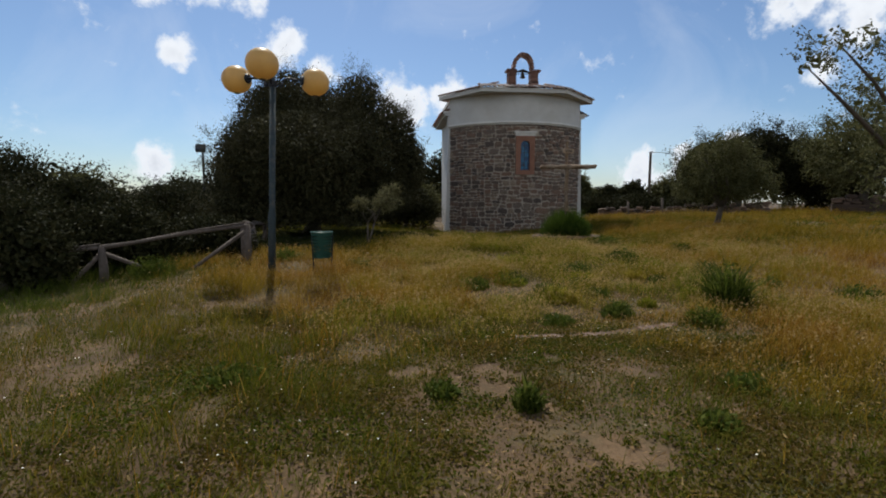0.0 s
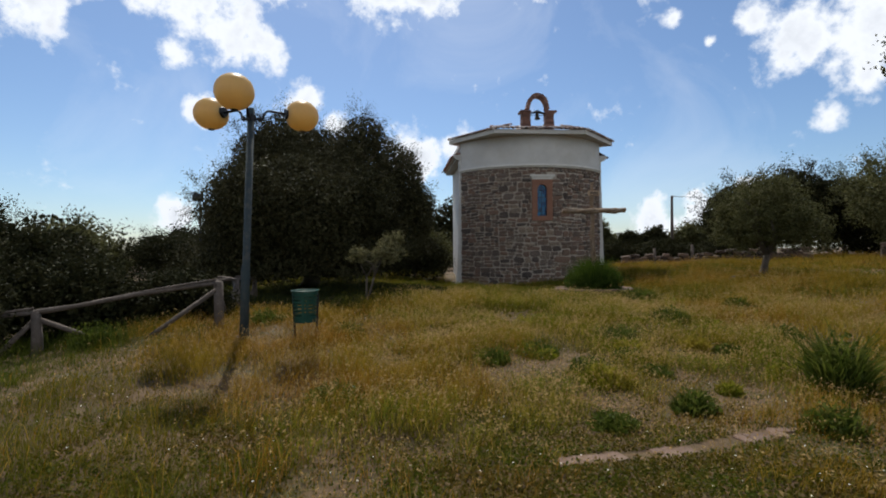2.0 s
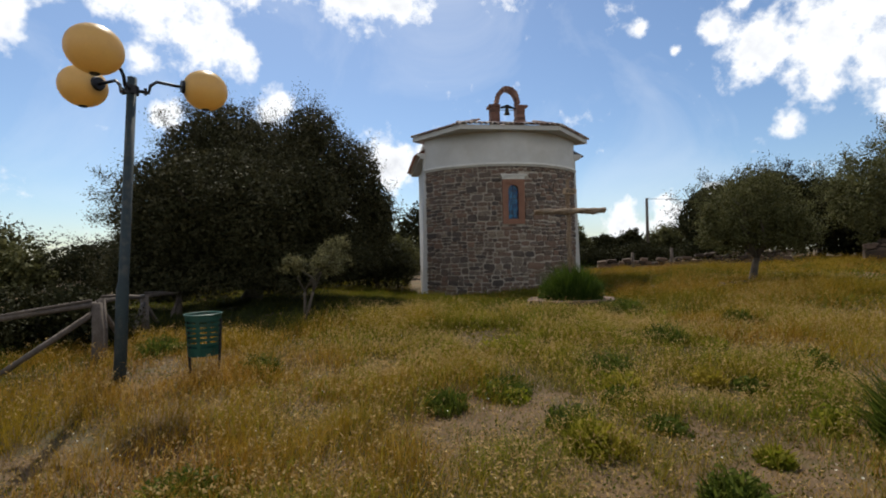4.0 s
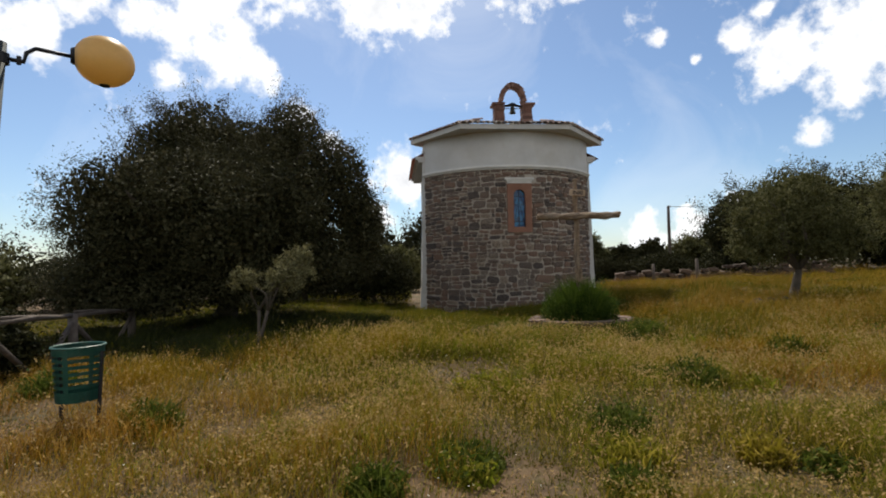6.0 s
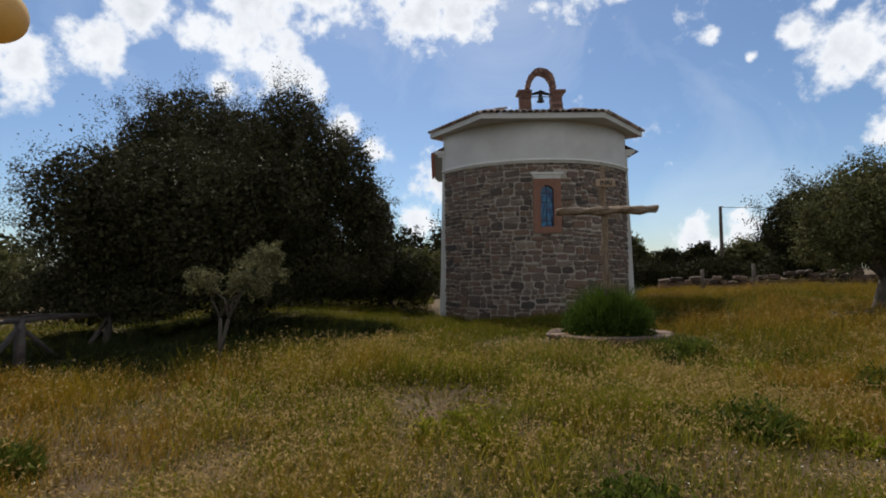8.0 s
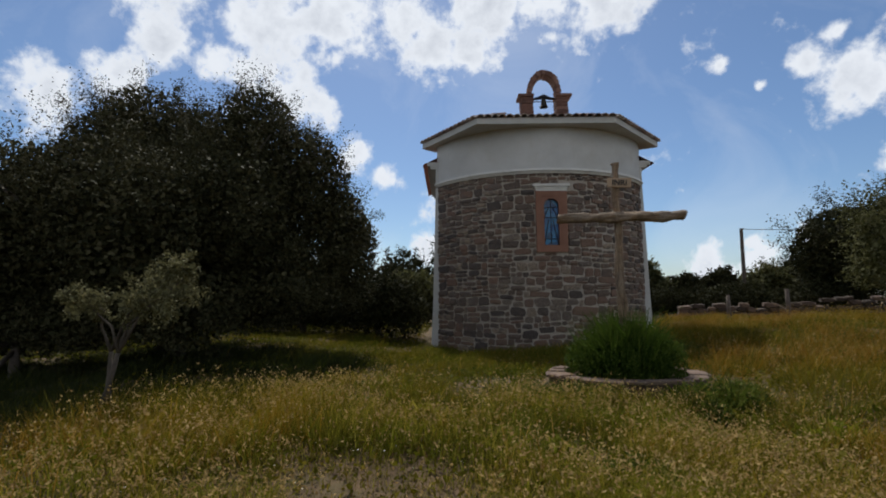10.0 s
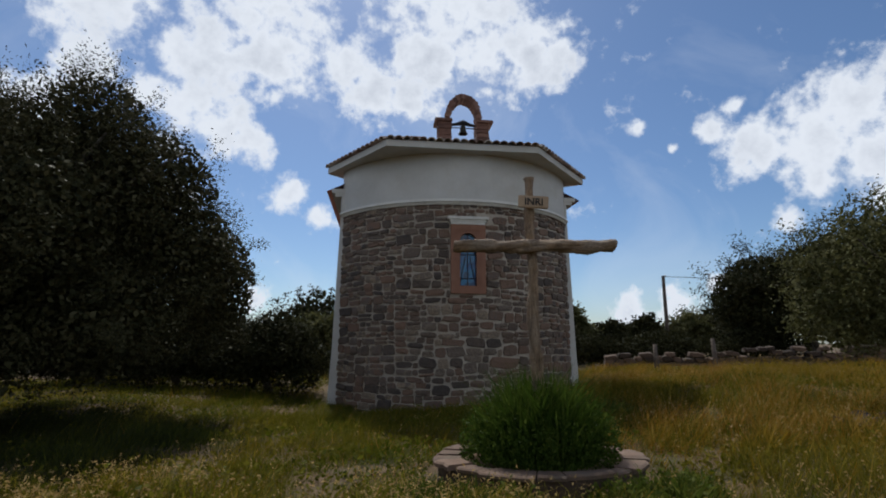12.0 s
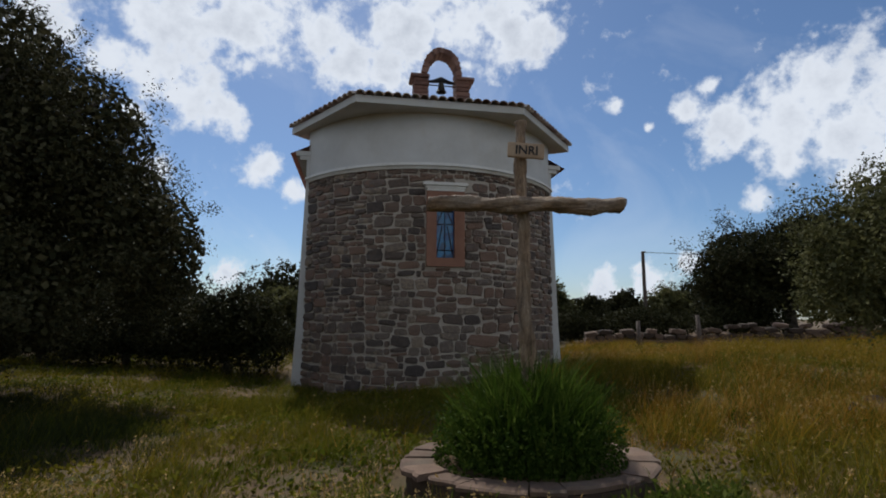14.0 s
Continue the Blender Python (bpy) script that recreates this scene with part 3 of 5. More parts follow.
field("side_grass", 90000, A3, (.10, .30), (.006, .012), M_DRY, "dry grass on the rising side of the meadow", 15, lambda x, y, r: r < .9 * edge(x, y, *A3), bend=False, lean=(.25, .9), seeds=0.08)
# the darker weed colour stands in for the bushes' shade on this bank
field("bank_grass", 80000, A4, (.10, .32), (.006, .014), M_WEED, "rough grass below the handrail", 16, lambda x, y, r: r < .9 * edge(x, y, *A4), bend=False, lean=(.25, .9))


# ---- chapel ----
CH = Matrix(((.9945, -.105, 0, 4.2), (.105, .9945, 0, 21.85), (0, 0, 1, 0), (0, 0, 0, 1)))   # local x along the front, y inwards
R_AP, A_AP = 3.83, math.asin(3.25 / 3.83)                                                    # apse radius and half angle
Z_ST, Z_WH, Z_EV = 4.84, 6.22, 6.24
chapel = empty("chapel", CH, "small rubble-stone chapel with white rendered top and tiled roof", "chapel")


def on_apse(a, r, z):
    return Vector((r * math.sin(a), R_AP - r * math.cos(a), z))


def apse_shell(r, z0, z1, depth, seg=48, half=A_AP, top_r=None):
    bm = bmesh.new()
    cols = []
    for i in range(seg + 1):
        a = -half + 2 * half * i / seg
        r1 = top_r or r
        cols.append([bm.verts.new(on_apse(a, q, z)) for q, z in ((r, z0), (r1, z1), (r1 - depth, z1), (r - depth, z0))])
    for c, d in zip(cols, cols[1:]):
        for k in range(4):
            bm.faces.new((c[k], d[k], d[(k + 1) % 4], c[(k + 1) % 4]))
    bm.faces.new(cols[0])
    bm.faces.new(cols[-1][::-1])
    return bm


def window_hole(bm):
    """Cut the window's opening out of the curved wall."""
    geom = bm.verts[:] + bm.edges[:] + bm.faces[:]
    for co, no in (((-.30, 0, 0), (1, 0, 0)), ((.30, 0, 0), (1, 0, 0)), ((0, 0, 2.72), (0, 0, 1)), ((0, 0, 4.16), (0, 0, 1))):
        bmesh.ops.bisect_plane(bm, geom=bm.verts[:] + bm.edges[:] + bm.faces[:], plane_co=co, plane_no=no)
    gone = [f for f in bm.faces if abs(f.calc_center_median().x) < .295 and 2.73 < f.calc_center_median().z < 4.15 and f.calc_center_median().y < 1.2]
    bmesh.ops.delete(bm, geom=gone, context="FACES")
    return bm


apse = part("apse_wall", window_hole(apse_shell(R_AP, -.7, Z_ST, .55, 64)), M_MORTAR, chapel, "pale mortar bed of the rubble wall", smooth=False)
part("upper_wall", apse_shell(R_AP + .02, Z_ST + .12, Z_WH, .5, 64), M_WHITE, chapel, "white rendered upper wall", smooth=False)
cornice = part("cornice", apse_shell(R_AP + .06, Z_ST - .02, Z_ST + .05, .5, 64, top_r=R_AP + .09), M_TRIM, chapel, "moulded pale string course", smooth=False)
part("fillet", apse_shell(R_AP + .12, Z_ST + .05, Z_ST + .12, .5, 64, top_r=R_AP + .10), M_TRIM, cornice)
# nave behind, with battered corner piers
part("nave_wall", box(-3.12, 3.12, 1.9, 6.5, -.7, 5.62, bevel=.02), M_WHITE, chapel, "white rendered nave wall")
part("nave_attic", box(-3.14, 3.14, 1.95, 5.5, 5.60, Z_WH), M_WHITE, chapel, "white wall above the nave eaves")
for s in (-1, 1):
    bm = bmesh.new()
    prof = [(3.1, -.7), (3.50, -.7), (3.41, 1.2), (3.31, 4.9), (3.31, 5.62), (3.1, 5.62)]
    ring = [[bm.verts.new((s * x, y, z)) for x, z in prof] for y in (1.74, 2.3)]
    for k in range(len(prof)):
        bm.faces.new((ring[0][k], ring[0][(k + 1) % 6], ring[1][(k + 1) % 6], ring[1][k]))
    bm.faces.new(ring[0])
    bm.faces.new(ring[1][::-1])
    part("corner_pier", bm, M_WHITE, chapel, "white battered corner pier")
    bm = bmesh.new()
    add_box(bm, min(s * 3.1, s * 3.58), max(s * 3.1, s * 3.58), 1.7, 6.6, 5.52, 5.64)
    add_box(bm, min(s * 3.1, s * 3.48), max(s * 3.1, s * 3.48), 1.72, 6.6, 5.42, 5.52)
    part("nave_cornice", bm, M_WHITE, chapel, "white stepped eaves cornice")
    bm = bmesh.new()
    v = [bm.verts.new(c) for c in ((s * 3.72, 1.7, 5.56), (s * 3.72, 6.7, 5.56), (s * 3.15, 6.7, 5.84), (s * 3.15, 1.7, 5.84))]
    f = bm.faces.new(v)
    bmesh.ops.solidify(bm, geom=[f], thickness=.07)
    # brick colour in place of tile puts the backlit eave's shade into it
    part("nave_roof_edge", bm, M_BRICK, chapel, "tiled eave of the nave, coloured dark for its backlit shade")

# polygonal roof over the apse
EAVE = [(-3.2, 6.6), (-3.2, 2.5), (-3.74, 2.0), (-2.1, -.36), (1.8, -.36), (3.98, 2.0), (3.2, 2.5), (3.2, 6.6)]
RIDGE = (0, 4.6, 7.5)


def roof_slab():
    bm = bmesh.new()
    top = [bm.verts.new((x, y, Z_EV + .10)) for x, y in EAVE]
    low = [bm.verts.new((x, y, Z_EV - .07)) for x, y in EAVE]
    inner = [bm.verts.new((x * .80, max(y, .3) if abs(x) < 2.5 else y, Z_WH - .02)) for x, y in EAVE]
    r0, r1 = bm.verts.new(RIDGE), bm.verts.new((0, 6.6, RIDGE[2]))
    for i in range(len(EAVE) - 1):
        bm.faces.new((low[i], low[i + 1], top[i + 1], top[i]))
        bm.faces.new((inner[i], inner[i + 1], low[i + 1], low[i]))
        if 0 < i < 6:
            bm.faces.new((top[i], top[i + 1], r0))
    bm.faces.new((top[0], top[1], r0, r1))
    bm.faces.new((top[6], top[7], r1, r0))
    bm.faces.new((top[7], low[7], inner[7], inner[0], low[0], top[0], r1))
    return bm


part("roof", roof_slab(), M_WHITE, chapel, "white rendered eaves under the roof")

# bell gable
gable = part("bell_gable", box(-.66, .66, .46, .84, 6.2, 6.5, bevel=.02), M_BRICK, chapel, "open brick bell gable with a pointed arch")
for s in (-1, 1):
    z = 6.45
    while z < 7.24:
        h = min(random.uniform(.085, .12), 7.27 - z)
        o, q = random.uniform(-.015, .02), random.uniform(-.012, .012)
        part("brick", box(min(s * (.345 + q), s * (.69 + o)), max(s * (.345 + q), s * (.69 + o)), .42 + q, .88 - q, z + .006, z + h, bevel=.012), M_BRICK, gable)
        z += h
    part("cap", box(min(s * .33, s * .80), max(s * .33, s * .80), .38, .92, 7.27, 7.36, bevel=.015), M_BRICK, gable)
for i in range(17):                                   # voussoirs of the arch
    t = i / 16 * math.pi
    cx, cz = .43 * math.cos(t), 7.30 + .74 * math.sin(t) ** .85
    t2 = math.atan2(.68 * math.sin(t) + .001, .44 * math.cos(t))
    m = Matrix.Translation((cx, .65, cz)) @ Matrix.Rotation(-(t2 - math.pi / 2), 4, "Y") @ pose(0, 0, 0, 0, random.uniform(-4, 4), 0)
    part("voussoir", box(-.07, .07, -.2, .2, -.07 + random.uniform(-.015, .015), .075 + random.uniform(-.012, .02), bevel=.012, m=m), M_BRICK, gable)
bell = part("bell", lathe([(.02, .17), (.07, .16), (.09, .1), (.10, 0), (.13, -.07), (.165, -.12), (.15, -.125), (.09, -.03), (.01, .1)], 20), M_BRONZE, gable, "small bronze bell")
bell.matrix_basis = pose(0, .65, 7.14)
bell.scale = (.8, .8, .95)
part("headstock", tube([(-.37, .65, 7.28), (-.2, .65, 7.30), (0, .65, 7.36), (.2, .65, 7.30), (.37, .65, 7.28)], [.03, .045, .075, .045, .03], 8), M_IRON, gable, "dark wooden headstock")
part("tie_rod", tube([(-.42, .65, 7.2), (.42, .65, 7.2)], .014, 6), M_IRON, gable)
part("hanger", tube([(0, .65, 7.34), (0, .65, 7.2)], .02, 6), M_IRON, gable)
part("clapper", tube([(0, .65, 7.14), (0, .65, 6.99)], [.012, .028], 6), M_IRON, gable)

# window
window = part("window", window_hole(box(-.44, .44, -.07, .30, 2.56, 4.30, bevel=.0)), M_TERRA, chapel, "arched stained-glass window in a terracotta surround")


def arch_fill():
    """The surround's inner face with a round-headed opening."""
    bm = bmesh.new()
    outer = [(-.31, 2.70), (.31, 2.70), (.31, 4.18), (-.31, 4.18)]
    n = 14
    hole = [(-.21, 2.76), (.21, 2.76)] + [(.21 * math.cos(math.pi * i / n), 3.88 + .21 * math.sin(math.pi * i / n)) for i in range(n + 1)]
    for y0, y1 in ((-.045, .10),):
        a = [bm.verts.new((x, y0, z)) for x, z in hole]
        b = [bm.verts.new((x, y1, z)) for x, z in hole]
        for i in range(len(hole)):
            bm.faces.new((a[i], a[(i + 1) % len(a)], b[(i + 1) % len(a)], b[i]))
        o = [bm.verts.new((x, y0, z)) for x, z in outer]
        bm.faces.new((o[0], o[1], a[1], a[0]))
        right = [a[i] for i in range(1, 3 + n // 2)]
        bm.faces.new([o[1], o[2]] + right[::-1])
        left = [a[i] for i in range(2 + n // 2, len(a))] + [a[0]]
        bm.faces.new([o[3], o[0]] + left[::-1])
        bm.faces.new((o[2], o[3], a[2 + n // 2]))
    return bm


part("surround", arch_fill(), M_TERRA, window)
part("pane", box(-.22, .22, .085, .10, 2.74, 4.12), M_GLASS, window, "blue stained glass")
for x0, z0, x1, z1 in ((0, 2.76, 0, 4.08), (-.2, 2.95, .2, 2.95), (-.2, 3.55, .2, 3.55), (-.2, 2.78, -.06, 3.5), (.2, 2.78, .06, 3.5), (-.2, 3.85, .2, 3.85), (-.19, 3.56, -.06, 3.84), (.19, 3.56, .06, 3.84)):
    part("glazing_bar", tube([(x0, .07, z0), (x1, .07, z1)], .011, 6), M_IRON, window)
bm = bmesh.new()
add_box(bm, -.52, .52, -.13, .3, 4.42, 4.50, bevel=.012)
add_box(bm, -.47, .47, -.10, .3, 4.36, 4.42, bevel=.01)
add_box(bm, -.43, .43, -.085, .3, 4.30, 4.36)
part("lintel", bm, M_TRIM, chapel, "moulded pale stone hood over the window")


# ---- cross and its plinth ----
cross = empty("wooden_cross", pose(4.42, 15.18, .1), "rough gnarled wooden cross with a name board in an oval bed", "cross")


def gnarled(p, q, r0, r1, n, seed, amp):
    rnd = random.Random(seed)
    p, q = Vector(p), Vector(q)
    pts, rad = [], []
    for i in range(n + 1):
        t = i / n
        w = Vector((math.sin(t * 17 + seed), math.sin(t * 13 + seed * 2), math.sin(t * 15 + seed * 3))) * amp
        pts.append(p.lerp(q, t) + w * (1 if 0 < i < n else .3))
        rad.append((r0 + (r1 - r0) * t) * (1 + .06 * math.sin(t * 29 + seed) + .06 * rnd.uniform(-1, 1) + .12 * max(0, t - .88) / .12))
    bm = tube(pts, rad, 22, .04, seed)
    axis = (q - p).normalized()
    for v in bm.verts:                                 # twisted ridges and knots
        t = (v.co - p).dot(axis)
        c = p + axis * t
        d = v.co - c
        ang = math.atan2(d.z if abs(axis.z) < .5 else d.y, d.y if abs(axis.z) < .5 else d.x)
        v.co = c + d * (1 + .15 * math.sin(2 * ang + t * 11 + seed) + .13 * abs(math.sin(2.5 * ang + t * 8 + 2 * noise.noise(v.co * 4))) - .06 + .10 * noise.noise(v.co * 7) + .08 * noise.noise(v.co * 17))
    return bm


part("post", gnarled((0.04, 0, 0), (0.0, 0, 3.2), .072, .046, 110, 3, .010), M_WOOD_POST, cross, smooth=True)
part("arm", gnarled((-.87, -.09, 2.37), (.92, -.09, 2.38), .064, .072, 90, 8, .008), M_WOOD_ARM, cross, smooth=True)
board = part("name_board", box(-.17, .17, -.02, .02, -.07, .07, bevel=.008, m=pose(.03, -.10, 2.88, 0, 3, 0)), M_PLATE, cross, "small plank with carved letters")
txt = bpy.data.curves.new("letters", "FONT")
txt.body, txt.size, txt.extrude, txt.align_x, txt.offset = "INRI", .115, .003, "CENTER", .002
letters_tmp = new("letters", txt)
bpy.context.view_layer.update()
me = bpy.data.meshes.new_from_object(letters_tmp.evaluated_get(bpy.context.evaluated_depsgraph_get()))
bpy.data.objects.remove(letters_tmp)
me.materials.clear()
me.materials.append(M_INK)
letters = new("letters", me)
letters.matrix_basis = pose(.03, -.125, 2.84, 90, 3, 0)
letters.parent = board
tagged(letters, "black painted letters INRI")

PC = (4.45, 15.18)
# a circle squashed front to back to fit the camera's view
plinth = empty("oval_plinth", pose(*PC, .04) @ Matrix.Diagonal((1.05, .78, 1, 1)), "low oval stone bed edged with slabs", "plinth")
part("wall", lathe([(1.0, -.15), (1.02, .17), (.80, .17), (.80, -.1)], 40), M_DRYSTONE, plinth, "rough stone side")
part("soil", lathe([(.82, .16), (.4, .2), (.01, .22)], 32), M_SOIL, plinth, "dark planted soil")
a = 0.0
while a < 2 * math.pi - .12:
    w = min(random.uniform(.2, .52), 2 * math.pi - a)
    bm = bmesh.new()
    n = 5
    r0, r1 = .84 + random.uniform(-.06, .04), 1.06 + random.uniform(-.05, .05)
    th, z0 = random.uniform(.035, .055), .17 + random.uniform(-.012, .018)
    rings = []
    for i in range(n + 1):
        b_ = a + .006 + (w - .012) * i / n
        j = random.uniform(-.02, .02)
        rings.append([bm.verts.new((r * math.cos(b_), r * math.sin(b_), z)) for r, z in ((r0, z0), (r1 + j, z0), (r1 + j + .005, z0 + th * .7), (r1 + j - .02, z0 + th), (r0, z0 + th))])
    for c, d in zip(rings, rings[1:]):
        for k in range(5):
            bm.faces.new((c[k], c[(k + 1) % 5], d[(k + 1) % 5], d[k]))
    bm.faces.new(rings[0])
    bm.faces.new(rings[-1][::-1])
    part("edging_slab", bm, M_SLAB, plinth)
    a += w


# ---- plants ----
def tuft(name, x, y, z0, radius, height, n, mat, label, seed, width=.012, cat="plant", dome=True, leaf=0, wild=.18, leaf_size=.065, ragged=(.55, 1.1), splay=.35, lumps=0):
    """A dense clump of blades, or broad leaves, standing at x, y."""
    rng = np.random.RandomState(seed)
    r, a = radius * np.sqrt(rng.rand(n)), rng.uniform(0, 2 * np.pi, n)
    px, py = r * np.cos(a), r * np.sin(a)
    h = height * (1 - .55 * (r / radius) ** 2 if dome else np.ones(n)) * rng.uniform(*ragged, n)
    root = np.stack([px * .7, py * .7, np.zeros(n)], 1)
    if lumps:                                          # several uneven heads
        sub = rng.uniform(-1, 1, (lumps, 2)) * radius * .2
        pick = rng.randint(0, lumps, n)
        root[:, :2] = root[:, :2] * .8 + sub[pick]
        h = h * rng.uniform(.45, 1.15, lumps)[pick]
    out = np.stack([px, py, np.zeros(n)], 1) / radius
    wob = rng.normal(size=(n, 3)) * [wild, wild, .0]
    tip = root + (out * splay + wob) * h[:, None] + np.stack([np.zeros(n), np.zeros(n), h], 1)
    mid = root + (out * .1 + wob * .3) * h[:, None] + np.stack([np.zeros(n), np.zeros(n), h * .6], 1)
    b = rng.uniform(0, 2 * np.pi, n)
    side = np.stack([np.cos(b), np.sin(b), np.zeros(n)], 1) * (width * rng.uniform(.5, 1.2, n))[:, None]
    v = np.stack([root - side * .5, root + side * .5, mid + side, mid - side, tip], 1).reshape(-1, 3)
    k = np.arange(n)[:, None] * 5
    loops = np.concatenate([k, k + 1, k + 2, k + 3, k + 3, k + 2, k + 4], 1).ravel()
    ob = new(name, quick_mesh(name, v, np.tile([4, 3], n), loops, mat))
    ob.matrix_basis = pose(x, y, z0)
    tagged(ob, label, cat)
    if leaf:
        rr, aa, hh = radius * rng.rand(leaf) ** .5, rng.uniform(0, 2 * np.pi, leaf), rng.rand(leaf)
        c = np.stack([rr * np.cos(aa), rr * np.sin(aa), height * hh * (1 - .5 * (rr / radius) ** 2) * rng.uniform(.7, 1.12, leaf)], 1)
        if lumps:
            c[:, :2] = c[:, :2] * .6 + sub[rng.randint(0, lumps, leaf)]
        lo = new("leaves", leaf_mesh("leaves", leaf_arrays(c, leaf_size, leaf_size * .45, rng), mat))
        lo.parent = ob
    return ob


bush = tuft("planted_bush", PC[0], PC[1], .17, .84, .82, 5200, M_LUSH, "bushy clump of tall green blades around the cross", 41, .010, leaf=12000, wild=.26, leaf_size=.045, ragged=(.35, 1.4), splay=.16)
bush.scale = (1, .8, 1)
WEEDS = [(4.75, 6.55, .46, .72, 1300), (3.75, 5.3, .34, .30, 500), (2.2, 7.4, .4, .24, 500), (2.9, 8.0, .35, .22, 400), (1.0, 8.2, .4, .24, 400), (3.2, 9.2, .5, .3, 600),
         (0.35, 3.04, .24, .15, 260), (1.04, 2.81, .18, .28, 200), (1.9, 5.6, .35, .2, 350), (2.9, 6.0, .35, .26, 380), (-0.9, 6.3, .45, .26, 420),
         (4.6, 10.5, .55, .34, 700), (5.6, 8.8, .5, .3, 600), (6.6, 11.8, .45, .3, 420), (3.6, 11.5, .5, .24, 420), (5.4, 14.2, .7, .4, 800), (3.5, 14.0, .55, .34, 600),
         # the last, wide clump is added where only the chapel's shadow falls
         (-1.5, 9.4, .5, .34, 500), (-3.3, 10.4, .5, .35, 400), (-5.5, 9.0, .6, .5, 500), (3.05, 3.3, .3, .2, 300), (2.3, 2.4, .25, .14, 240), (-1.6, 3.3, .45, .22, 350), (4.0, 14.15, .5, .3, 500), (4.9, 14.1, .5, .32, 600), (5.7, 14.6, .5, .3, 600), (3.25, 14.5, .4, .25, 400), (6.5, 18.9, .9, .34, 1300)]
_r = random.Random(4)
for _ in range(34):
    WEEDS.append((_r.uniform(1.6, 7.5), _r.uniform(6.5, 13.5), _r.uniform(.2, .5), _r.uniform(.14, .28), _r.randrange(160, 420)))
for i, (x, y, r, h, n) in enumerate(WEEDS):
    tuft("weed_clump", x, y, float(ground_z(x, y)) - .02, r, h, n, M_LIME if i > 27 and i % 4 else M_WEED, "green leafy weed clump in dry grass", 60 + i, .012, "weed", leaf=n, wild=.3, ragged=(.3, 1.2), lumps=5)


# ---- trees ----
def tree(name, x, y, lobes, leaves, size, mat, label, seed, trunk=.2, height=1.2, forks=5, spread_=1.0, stems=1, base=None, clumps=90, fill=.5):
    """A tapered trunk with limbs into each lobe and a crown of small leaves in clumps."""
    rng = np.random.RandomState(seed)
    rnd = random.Random(seed)
    zb = float(ground_z(x, y)) - .1 if base is None else base
    e = empty(name, pose(x, y, zb), label, "tree")
    for s in range(stems):
        fork = Vector((rnd.uniform(-.2, .2) * spread_, rnd.uniform(-.2, .2), height))
        start = Vector((rnd.uniform(-.3, .3), rnd.uniform(-.2, .2), 0)) if stems > 1 else Vector()
        bend = start.lerp(fork, .5) + Vector((rnd.uniform(-.1, .1), rnd.uniform(-.1, .1), 0))
        part("trunk", tube([start, start.lerp(bend, .5) + Vector((.02, 0, 0)), bend, fork], [trunk * 1.35, trunk * 1.05, trunk * .9, trunk * .75], 9, .14, seed + s), M_BARK, e, smooth=True)
        for i in range(forks):
            lx, ly, lz, rx, ry, rz = lobes[(i + s) % len(lobes)]
            tgt = Vector((lx + rnd.uniform(-.6, .6) * rx, ly + rnd.uniform(-.6, .6) * ry, lz + rnd.uniform(-.2, .6) * rz))
            q1 = fork.lerp(tgt, .35) + Vector((rnd.uniform(-.15, .15), rnd.uniform(-.15, .15), .1))
            q2 = fork.lerp(tgt, .7) + Vector((rnd.uniform(-.2, .2), rnd.uniform(-.2, .2), .1))
            part("limb", tube([fork, q1, q2, tgt], [trunk * .6, trunk * .42, trunk * .26, trunk * .06], 7, .12, seed * 7 + i), M_BARK, e, smooth=True)
    vol = np.array([l[3] * l[4] * l[5] for l in lobes]) ** .7
    share = vol / vol.sum()
    out = []
    for l, sh in zip(lobes, share):
        nc = max(8, int(clumps * len(lobes) * sh))
        d = unit(rng.normal(size=(nc, 3)))
        rad = rng.uniform(.45, 1.1, nc)[:, None] ** .6
        c = np.array(l[:3]) + d * rad * np.array(l[3:]) * (0.88 + .2 * rng.rand(nc, 1))
        per = max(4, int(leaves * sh / nc))
        sz = rng.uniform(.09, .2, nc) * (np.mean(l[3:]) ** .8)
        out_ = unit(d + rng.normal(size=(nc, 3)) * .5 + [0, 0, .25])
        run = rng.uniform(-1.2, 1.25, nc * per)[:, None] * np.repeat(sz * 1.4, per)[:, None]
        pts = np.repeat(c, per, 0) + np.repeat(out_, per, 0) * run + np.clip(rng.normal(size=(nc * per, 3)), -1.8, 1.8) * np.repeat(sz * .62, per)[:, None]
        out.append(pts)
    c = np.concatenate(out)
    c = c[c[:, 2] > .12]
    v = leaf_arrays(c, size, size * .45, rng)
    # larger leaves added inside to block light, so that the crown stays dark
    deep = []
    for l, sh in zip(lobes, share):
        k = int(leaves * fill * sh)
        d = unit(rng.normal(size=(k, 3)))
        deep.append(np.array(l[:3]) + d * (rng.rand(k, 1) ** .45) * np.array(l[3:]) * .82)
    deep = np.concatenate(deep)
    deep = deep[deep[:, 2] > .2]
    v = np.concatenate([v, leaf_arrays(deep, size * 1.7, size * 1.2, rng)])
    crown = new("crown", leaf_mesh("crown", v, mat))
    crown.parent = e
    return e


